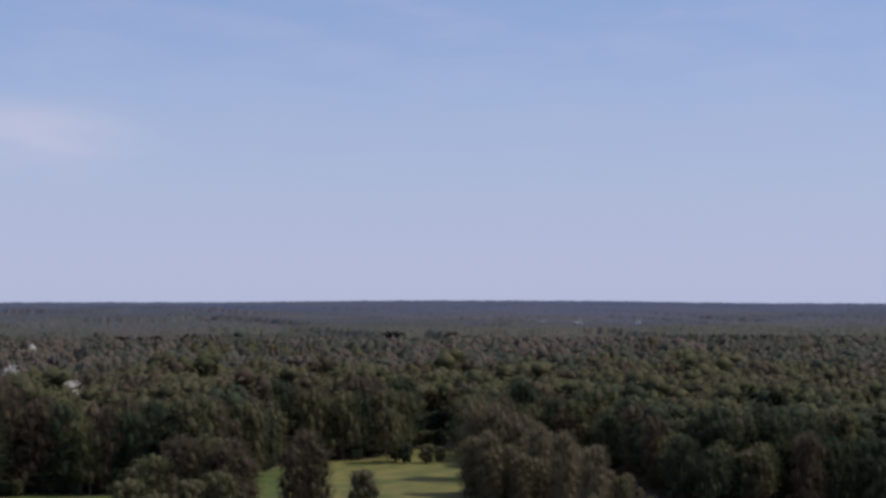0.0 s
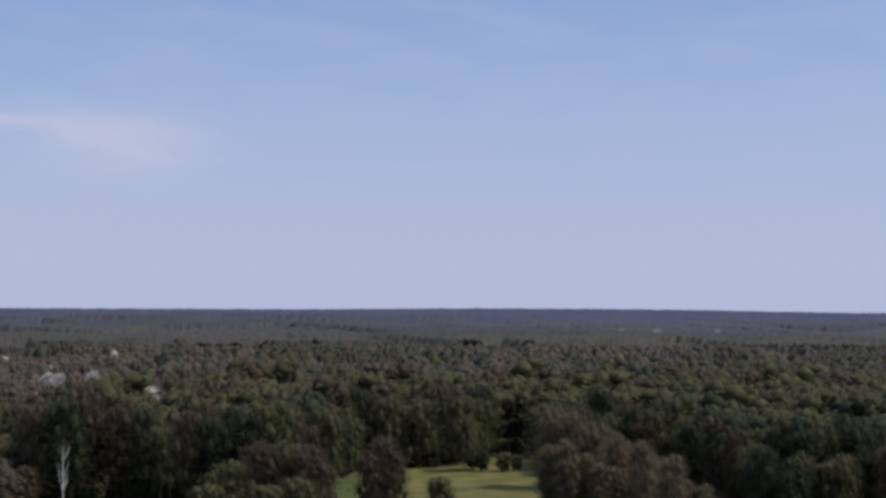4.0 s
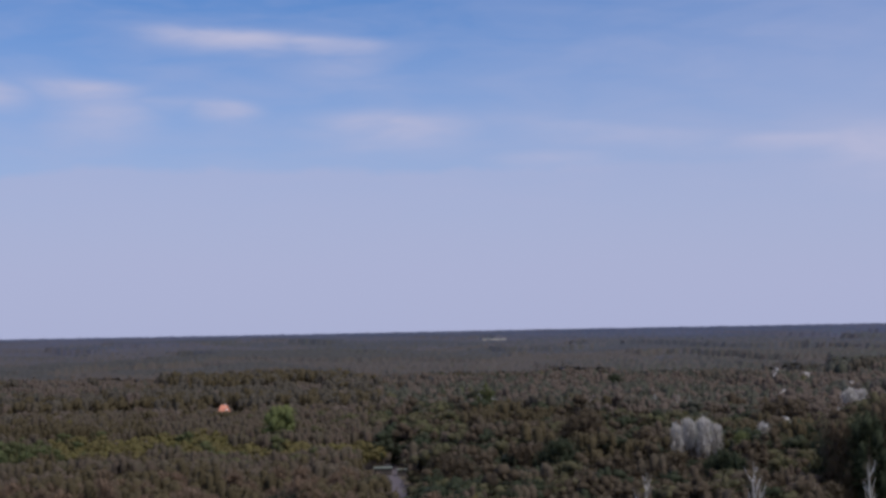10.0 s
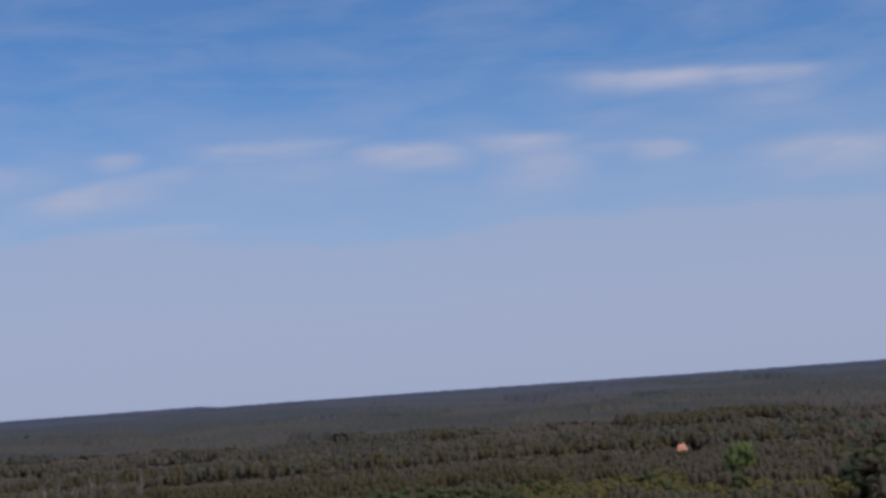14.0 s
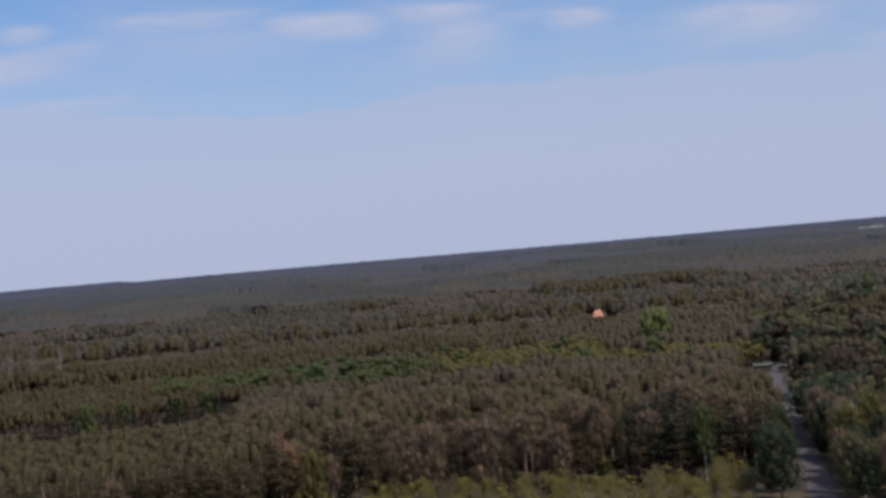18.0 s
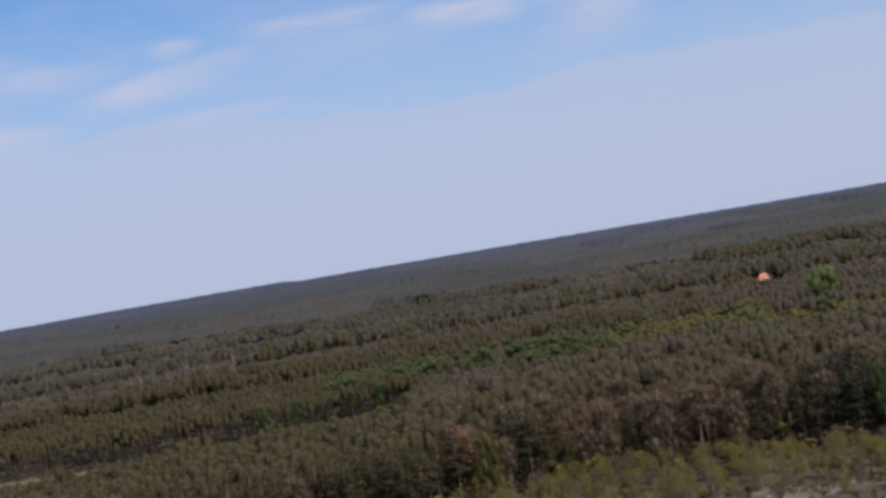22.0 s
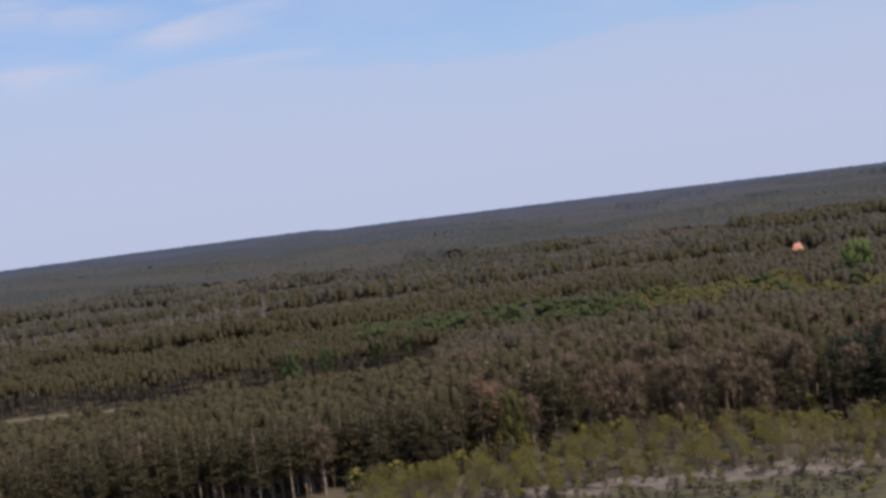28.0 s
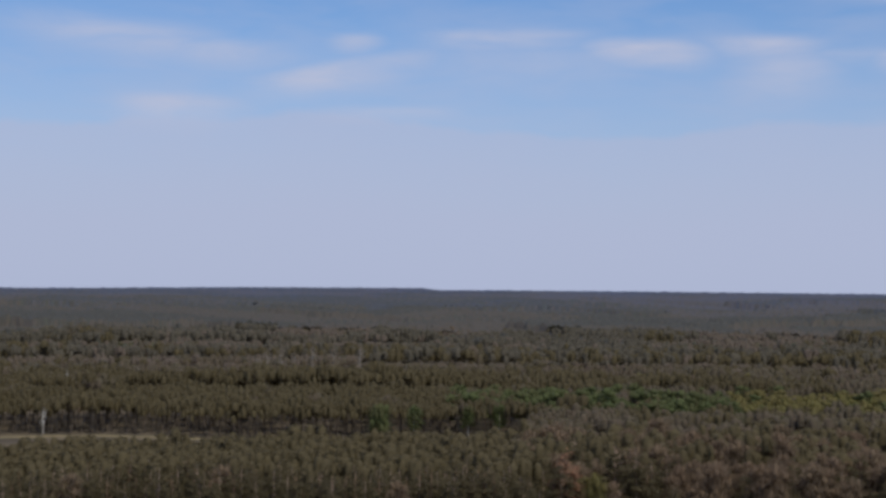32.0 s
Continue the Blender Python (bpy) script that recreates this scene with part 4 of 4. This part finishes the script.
def stand(name, kind, az, d, top, label, wide=1.0, leaf=None, bark=None, group="", variant=0):
    """A tree on a bearing and at a distance, whose top shows so many degrees below the horizon."""
    x, y = at(az, d)
    g = float(land(x, y))
    return tree(name, kind, float(x), float(y), 55.0 - d * math.tan(radians(top)) - g, label, group, wide, leaf, bark, variant)


stand("pine_tree", "pine", -4.40, 322, 5.97, "dead pine with rust-coloured needles", 1.0, "rust")
stand("broadleaf_tree", "shrub", -3.35, 318, 6.95, "yellow-green tree among the pines", 0.9, variant=1)
stand("broadleaf_tree", "bush", 10.17, 655, 2.74, "large fresh green rounded tree standing over the woods", 1.0, "fresh")
stand("broadleaf_tree", "bush", -11.60, 529, 4.42, "bright green bushy tree at the edge of a pine belt", 0.85, "birch", variant=2)
for az, d, top in ((-10.28, 530, 4.50), (-8.2, 545, 4.5), (-7.0, 548, 4.45), (-6.0, 552, 4.40), (-5.2, 552, 4.5), (-4.5, 553, 4.4), (-3.4, 553, 4.45), (-2.5, 556, 4.35), (-1.2, 556, 4.4), (-0.2, 556, 4.5), (0.9, 556, 4.4), (2.0, 560, 4.3)):
    stand("young_birch", "birch", az, d, top, "young birch with light green leaves and white trunk", 1.3, "birch", "white", "young birches", int(az * 3) % 5)
for az, d, top in ((7.5, 880, 2.98), (7.9, 884, 3.06), (8.6, 882, 2.98), (9.0, 880, 2.92), (7.1, 878, 2.9), (8.3, 870, 3.10)):
    stand("birch_tree", "twiggy", az, d, top, "bushy leafless brown tree beside the house", 1.3, None, None, "trees round the house", int(az * 3) % 5)
# dark pines by the road, a birch in front of them
for az, d, top in ((9.0, 334, 6.4), (9.7, 330, 6.7), (10.5, 330, 6.6), (11.1, 331, 6.7), (12.0, 332, 6.6), (12.7, 334, 6.7), (13.0, 344, 6.4), (9.4, 338, 6.0), (10.1, 336, 5.75), (10.8, 340, 5.85), (10.3, 344, 5.8), (11.3, 338, 6.2), (12.3, 342, 6.3)):
    stand("pine_tree", "pine", az, d, top, "dark dense pine at the edge of the woods", 1.45, "spruce", "pine", "dark pines", int(d) % 5)
stand("young_birch", "birch", 11.66, 328, 6.45, "young birch with light green leaves and white trunk", 0.8, "birch", "white", "young birches", 1)
for az, d, top in ((13.4, 352, 7.0), (13.8, 368, 6.9), (14.1, 345, 7.2), (14.1, 328, 7.7), (13.8, 395, 6.6), (14.2, 376, 7.0), (14.4, 352, 7.4), (13.8, 412, 6.5), (13.6, 440, 6.2), (13.4, 476, 5.9), (13.1, 500, 5.6)):
    stand("broadleaf_tree", "bush", az, d, top, "dark green broadleaf tree beside the road", 1.05, "green", None, "green trees by the road", int(d) % 5)
for az, d, top in ((17.05, 318, 6.75), (17.9, 322, 6.5), (16.7, 330, 7.2), (17.6, 345, 6.3)):
    stand("young_birch", "birch", az, d, top, "yellow-green birch with white trunk beside the road", 1.1, "shrub", "white", "birches by the road", int(d) % 5)
for az, d, top in ((15.95, 470, 5.0), (16.1, 440, 5.3), (16.1, 410, 5.5), (16.0, 500, 4.9), (16.2, 380, 6.0), (16.3, 352, 6.6), (15.2, 600, 4.3), (15.9, 605, 4.4), (14.6, 598, 4.5)):
    stand("broadleaf_tree", "bush", az, d, top, "dark green broadleaf tree beside the road", 0.95, "green", None, "green trees by the road", int(d) % 5)
# bare white birches in front of the brown woods, more of them far back
for az, d, top in ((24.09, 382, 5.25), (23.8, 383, 6.1), (28.09, 382, 4.9), (28.35, 383, 5.8), (17.0, 322, 6.7), (17.35, 326, 6.5), (17.9, 330, 6.3), (16.95, 342, 6.5), (18.3, 340, 6.6), (32.30, 418, 5.0), (11.5, 640, 3.75), (21.28, 830, 2.50), (22.14, 840, 2.43), (22.55, 800, 2.72), (24.56, 860, 2.25),
                   (25.37, 850, 2.28), (25.78, 830, 2.5), (-24.2, 556, 4.5), (-20.7, 720, 2.95), (-23.4, 730, 2.95), (-15.9, 872, 2.35), (-15.4, 874, 2.4), (-14.9, 872, 2.5), (-14.2, 874, 2.3), (-13.4, 872, 2.35), (-16.3, 866, 2.6), (-12.4, 876, 2.3), (17.4, 300, 7.9), (47.0, 548, 4.6), (46.6, 550, 4.8)):
    stand("birch_tree", "limbs", az, d, top, "pale beige leafless birch in front of pines" if -17 < az < -12 else "leafless birch with white trunk and branches", 0.9 + 0.5 * (-17 < az < -12), "beige" if -17 < az < -12 else "bare", "beige" if -17 < az < -12 else "white", "white birches", int(d) % 5)
# trees in white blossom
for az, d, top, wide in ((25.3, 556, 3.70, 0.62), (25.75, 565, 3.50, 0.66), (26.3, 560, 3.48, 0.72), (26.8, 563, 3.75, 0.62), (28.5, 560, 3.68, 0.6), (35.4, 600, 2.96, 1.2), (34.9, 606, 3.02, 0.9),
                         (31.7, 800, 2.45, 0.9), (32.1, 806, 2.5, 0.8), (33.3, 800, 2.42, 0.9), (31.3, 640, 3.2, 0.6), (32.4, 640, 3.1, 0.5), (18.1, 800, 2.38, 0.9)):
    stand("blossoming_tree", "pale", az, d, top, "tree covered in pale white blossom", wide, None, None, "blossoming trees", int(d + az * 7) % 5)
# single dark and green trees over the mixed woods
for az, d, top, wide, leaf in ((17.6, 880, 2.40, 1.2, "spruce"), (23.05, 1100, 1.84, 1.3, "green"), (27.9, 560, 4.6, 1.2, "green"), (22.6, 520, 4.75, 1.2, "green"),
                               (23.6, 530, 4.9, 1.0, "green"), (21.4, 530, 4.9, 1.1, "green"), (14.9, 700, 3.5, 1.1, "green"), (20.9, 470, 4.17, 1.2, "green"), (20.3, 474, 4.6, 1.0, "green"), (27.1, 440, 4.65, 1.0, "green"), (26.6, 446, 4.9, 0.9, "green"), (27.5, 436, 4.9, 0.9, "green"), (24.0, 520, 4.8, 0.9, "green"), (18.1, 780, 2.25, 1.0, "birch"), (27.7, 540, 4.0, 0.7, "fresh"), (31.8, 640, 3.0, 1.2, "green"), (29.0, 470, 5.0, 1.0, "leaf"), (29.6, 460, 5.1, 1.1, "leaf"), (30.2, 452, 5.3, 1.1, "leaf"), (30.6, 470, 4.8, 1.0, "leaf"), (29.2, 540, 4.1, 1.1, "leaf"), (16.8, 620, 4.0, 1.0, "leaf"), (11.6, 770, 3.3, 1.1, "green")):
    stand("broadleaf_tree", "leaf", az, d, top, "dark green broadleaf tree among brown woods", wide, leaf, None, "dark green trees", int(d + az * 3) % 5)
for az, d, top, wide in ((16.75, 418, 4.85, 1.2), (17.2, 428, 4.9, 1.2), (16.35, 455, 4.75, 1.1), (21.77, 560, 3.25, 1.7), (21.3, 566, 3.6, 1.4), (22.2, 566, 3.7, 1.4), (19.4, 480, 4.45, 1.5), (19.9, 486, 4.5, 1.4), (25.2, 480, 4.8, 1.5), (23.2, 470, 5.0, 1.5), (29.4, 700, 2.9, 1.5), (28.8, 706, 3.0, 1.4)):
    stand("birch_tree", "twiggy", az, d, top, "bushy dark brown leafless tree among the woods", wide, None, None, "bushy brown trees", int(d) % 5)
# the meadow's own trees
for kind, az, d, top, wide, leaf in (("twiggy", 44.2, 394, 4.95, 1.25, None), ("twiggy", 43.8, 390, 5.5, 1.2, None), ("twiggy", 44.7, 392, 5.5, 1.2, None), ("bush", 46.5, 392, 6.4, 1.2, None),
                                     ("leaf", 47.4, 500, 4.1, 0.9, None), ("bush", 48.1, 500, 5.45, 1.0, "green"), ("bush", 48.9, 500, 5.5, 1.3, None), ("bush", 49.4, 505, 5.6, 1.2, None), ("bush", 47.7, 505, 5.1, 1.0, "green"), ("bush", 48.5, 575, 4.3, 1.0, "green"), ("bush", 49.3, 580, 4.2, 1.0, "green"), ("bush", 50.0, 575, 4.3, 1.0, "green"), ("leaf", 47.3, 520, 3.3, 1.0, None), ("leaf", 48.0, 530, 3.4, 0.9, None),
                                     ("leaf", 48.4, 560, 4.75, 0.9, "birch"), ("bush", 47.9, 552, 4.6, 0.8, "green"), ("bush", 50.7, 556, 4.55, 0.8, "green"), ("leaf", 38.5, 374, 5.75, 1.5, None),
                                     ("twiggy", 39.6, 378, 5.1, 1.5, None), ("leaf", 40.5, 382, 5.0, 1.3, None), ("twiggy", 41.3, 376, 5.3, 1.6, None), ("bush", 37.6, 368, 6.6, 1.2, None), ("twiggy", 42.0, 380, 5.9, 1.4, None), ("bush", 39.9, 366, 6.7, 1.3, None), ("leaf", 41.0, 368, 6.4, 1.5, None), ("bush", 38.6, 362, 7.2, 1.3, None),
                                     ("twiggy", 30.9, 408, 5.9, 1.6, None), ("twiggy", 40.0, 410, 5.8, 1.7, None), ("bush", 42.25, 466, 5.75, 1.0, "fresh")):
    stand("broadleaf_tree" if kind == "bush" or kind == "leaf" else "birch_tree", kind, az, d, top,
          "broad green tree on the meadow" if kind == "bush" or kind == "leaf" else "bushy leafless brown tree on the meadow", wide, leaf, None, "meadow trees", int(d) % 5)
for i in range(46):
    u = (i * 0.618) % 1.0
    az = 50.7 + 7.9 * u
    back = (i * 0.37) % 1.0
    skyward = 3.5 + 0.39 * (az - 50.7) + 0.085 * max(0.0, az - 54) ** 2
    stand("birch_tree" if i % 3 else "broadleaf_tree", "twiggy" if i % 3 else "leaf", az, 455 - 9.0 * (az - 50.7) - 60 * back, skyward + 2.0 * back + 0.3 * ((i * 0.71) % 1.0),
          "bushy grey-brown tree beside the meadow" if i % 3 else "olive green broadleaf tree with rounded crown", 1.15, (None, "tan", "tan")[i % 3], None, "trees beside the meadow", i % 5)
for i, (az, d, top) in enumerate(((50.9, 420, 3.85), (51.6, 416, 3.95), (52.3, 410, 4.3), (53.2, 400, 4.7), (54.2, 385, 5.0), (50.6, 405, 5.2), (51.3, 400, 5.0), (55.3, 372, 5.5))):
    stand("birch_tree", "twiggy", az, d, top, "tall grey-brown tree beside the meadow", 0.95, "tan", None, "trees beside the meadow", i % 5)
stand("broadleaf_tree", "leaf", 61.2, 405, 5.5, "olive green broadleaf tree with rounded crown", 1.3, None, None, "trees beside the meadow", 3)
# low bushes along the foot of the woods behind the meadow
for i in range(46):
    az = 31.3 + 18.5 * ((i * 0.618) % 1.0)
    x, y = at(az, float(meadow_far(az)) + 3 + 6 * ((i * 0.29) % 1.0))
    tree("bush", "bush", float(x), float(y), 3.0 + 5.0 * ((i * 0.47) % 1.0), "low green bush at the edge of the meadow", "bushes along the meadow", 1.2, "green" if i % 2 else "leaf", None, i % 5)


# ---- the road, its lamps and sheds ----
ys = np.linspace(200, 590, 40)
cx = road_x(ys)
rv, rf = [], []
for x, y in zip(cx, ys):
    rv += [(x - 2.7, y, 0.07), (x + 2.7, y, 0.07)]
rf = [(2 * i, 2 * i + 1, 2 * i + 3, 2 * i + 2) for i in range(len(ys) - 1)]
road = new("road", mesh_of("road", rv, rf, [ROAD]))
tagged(road, "straight grey asphalt road through the woods", "road", "", "structure")


def box(bm, x0, y0, z0, x1, y1, z1):
    r = bmesh.ops.create_cube(bm, size=1.0)
    for v in r["verts"]:
        v.co = Vector(((x0 + x1) / 2 + v.co.x * (x1 - x0), (y0 + y1) / 2 + v.co.y * (y1 - y0), (z0 + z1) / 2 + v.co.z * (z1 - z0)))


def meshed(name, bm, mat):
    me = bpy.data.meshes.new(name)
    bm.to_mesh(me)
    bm.free()
    me.materials.append(mat)
    return me


PLASTER = plain("cream_plaster", (0.55, 0.50, 0.42), (0.66, 0.61, 0.53), 0.6, 0.9)
TILES = plain("orange_roof_tiles", (0.46, 0.18, 0.11), (0.62, 0.27, 0.18), 1.2, 0.8)
WHITE = plain("white_paint", (0.70, 0.70, 0.68), (0.80, 0.80, 0.78), 1.0, 0.6)
PANE = plain("dark_glass", (0.03, 0.035, 0.04), (0.06, 0.065, 0.07), 0.5, 0.15)
STEEL = plain("galvanised_steel", (0.28, 0.29, 0.30), (0.38, 0.39, 0.40), 2.0, 0.5)
FELT = plain("grey_green_roofing_felt", (0.095, 0.110, 0.090), (0.145, 0.158, 0.135), 0.5, 0.9)
BOARDS = plain("dark_boards", (0.05, 0.045, 0.04), (0.09, 0.08, 0.07), 1.0, 0.9)


def house(x, y, turn, wide, deep, eaves, ridge, label, roof_mat, wall_mat, storeys=2, dormer=False):
    g = float(land(x, y))
    ob = new("house")
    ob.matrix_basis = pose(x, y, g - 0.1, 0, 0, turn)
    tagged(ob, label, "house")
    w, d = wide / 2, deep / 2
    bm = bmesh.new()
    box(bm, -w, -d, 0, w, d, eaves)
    part("wall", meshed("wall", bm, wall_mat), ob)
    bm = bmesh.new()
    o, t = 0.5, w * 0.62
    low = [bm.verts.new(p) for p in ((-w - o, -d - o, eaves), (w + o, -d - o, eaves), (w + o, d + o, eaves), (-w - o, d + o, eaves))]
    knee = [bm.verts.new(p) for p in ((-w * 0.82, -d * 0.82, eaves + (ridge - eaves) * 0.62), (w * 0.82, -d * 0.82, eaves + (ridge - eaves) * 0.62),
                                      (w * 0.82, d * 0.82, eaves + (ridge - eaves) * 0.62), (-w * 0.82, d * 0.82, eaves + (ridge - eaves) * 0.62))]
    top = [bm.verts.new((-t, 0, ridge)), bm.verts.new((t, 0, ridge))]
    for i in range(4):
        bm.faces.new((low[i], low[(i + 1) % 4], knee[(i + 1) % 4], knee[i]))
    bm.faces.new((knee[0], knee[1], top[1], top[0]))
    bm.faces.new((knee[1], knee[2], top[1]))
    bm.faces.new((knee[2], knee[3], top[0], top[1]))
    bm.faces.new((knee[3], knee[0], top[0]))
    bm.faces.new(low[::-1])
    part("roof", meshed("roof", bm, roof_mat), ob, "orange tiled mansard roof" if roof_mat == TILES else "")
    bm = bmesh.new()
    box(bm, w * 0.2, -0.35, ridge - 1.2, w * 0.2 + 0.7, 0.35, ridge + 0.9)
    part("chimney", meshed("chimney", bm, wall_mat), ob)
    for s in range(storeys):
        z = 1.0 + s * (eaves / storeys)
        for i in range(3):
            cx = -w + wide * (i + 0.5) / 3
            bm = bmesh.new()
            for q in ((cx - 0.6, z, cx - 0.5, z + 1.4), (cx + 0.5, z, cx + 0.6, z + 1.4), (cx - 0.5, z, cx + 0.5, z + 0.1), (cx - 0.5, z + 1.3, cx + 0.5, z + 1.4)):
                box(bm, q[0], -d - 0.06, q[1], q[2], -d + 0.02, q[3])
            win = part("window", meshed("window", bm, WHITE), ob)
            bm = bmesh.new()
            box(bm, cx - 0.5, -d - 0.02, z + 0.1, cx + 0.5, -d + 0.01, z + 1.3)
            part("pane", meshed("pane", bm, PANE), win)
    if dormer:
        bm = bmesh.new()
        box(bm, w * 0.30, -d - 0.15, eaves - 0.4, w * 0.30 + 1.5, -d * 0.5, eaves + 1.5)
        part("dormer", meshed("dormer", bm, WHITE), ob, "white dormer")
    return ob


hx, hy = at(8.08, 905)
house(float(hx), float(hy), -8.0, 6.0, 6.0, 7.6, 11.4, "tall house with orange tiled roof standing among trees", TILES, PLASTER, 3, True)


def shed(x, y, turn, wide, deep, h):
    ob = new("garage")
    ob.matrix_basis = pose(x, y, float(land(x, y)) - 0.02, 0, 0, turn)
    tagged(ob, "low dark garage with grey-green flat roof at the road's end", "garage", "garages at the road's end")
    bm = bmesh.new()
    box(bm, -wide / 2, -deep / 2, 0, wide / 2, deep / 2, h)
    part("wall", meshed("garage_wall", bm, BOARDS), ob)
    bm = bmesh.new()
    box(bm, -wide / 2 - 0.3, -deep / 2 - 0.4, h, wide / 2 + 0.3, deep / 2 + 0.3, h + 0.22)
    part("roof", meshed("garage_roof", bm, FELT), ob, "grey-green flat felt roof")
    bm = bmesh.new()
    box(bm, -wide * 0.3, -deep / 2 - 0.06, 0.05, wide * 0.3, -deep / 2 + 0.02, h - 0.5)
    part("door", meshed("garage_door", bm, BOARDS), ob)


sx, sy = at(14.08, 566)
shed(float(sx), float(sy), -12.0, 6.5, 7.0, 2.6)
sx, sy = at(14.95, 560)
shed(float(sx), float(sy), -16.0, 6.0, 5.0, 2.3)


def street_lamp(x, y, h, turn):
    ob = new("street_lamp")
    ob.matrix_basis = pose(x, y, float(land(x, y)), 0, 0, turn)
    tagged(ob, "pale grey steel street lamp beside the road", "lamp", "street lamps")
    s = Shape()
    s.tube([(0, 0, 0), (0, 0, h * 0.5), (0, 0, h)], [0.10, 0.085, 0.07], 8, 0)
    part("pole", mesh_of("lamp_pole", *s.arrays()[:2], [STEEL]), ob)
    bm = bmesh.new()
    box(bm, -0.05, -0.05, h - 0.05, 1.3, 0.05, h + 0.05)
    part("arm", meshed("lamp_arm", bm, STEEL), ob)
    bm = bmesh.new()
    box(bm, 1.2, -0.14, h - 0.02, 1.9, 0.14, h + 0.14)
    head = part("lamp_head", meshed("lamp_head", bm, STEEL), ob)
    bm = bmesh.new()
    box(bm, 1.28, -0.10, h - 0.06, 1.82, 0.10, h - 0.02)
    part("diffuser", meshed("lamp_diffuser", bm, WHITE), head)


for az, d, h in ((15.42, 540, 7.8), (15.62, 520, 7.4), (15.75, 470, 7.4), (16.6, 352, 7.6)):
    lx, ly = at(az, d)
    street_lamp(float(lx), float(ly), h, 180)


# ---- far farms beyond the woods ----
def barn(az, d, wide, h, turn, roof_mat):
    x, y = at(az, d)
    ob = new("barn")
    ob.matrix_basis = pose(float(x), float(y), float(land(x, y)), 0, 0, turn)
    tagged(ob, "long pale farm building far beyond the woods", "barn", "far farm buildings")
    bm = bmesh.new()
    box(bm, -wide / 2, -6, 0, wide / 2, 6, h)
    part("wall", meshed("barn_wall", bm, WHITE), ob)
    bm = bmesh.new()
    v = [bm.verts.new(p) for p in ((-wide / 2 - 0.5, -6.6, h), (wide / 2 + 0.5, -6.6, h), (wide / 2 + 0.5, 6.6, h), (-wide / 2 - 0.5, 6.6, h), (-wide / 2 - 0.5, 0, h + 3), (wide / 2 + 0.5, 0, h + 3))]
    for f in ((0, 1, 5, 4), (2, 3, 4, 5), (0, 4, 3), (1, 2, 5), (3, 2, 1, 0)):
        bm.faces.new([v[i] for i in f])
    part("roof", meshed("barn_roof", bm, roof_mat), ob)


for az, wide in ((47.1, 17), (47.5, 13), (48.1, 15), (52.3, 12), (53.4, 10), (54.7, 14), (57.0, 9)):
    barn(az, 2420 + 30 * math.sin(az * 5), wide, 3.6, -az + 8 * math.sin(az), FELT)
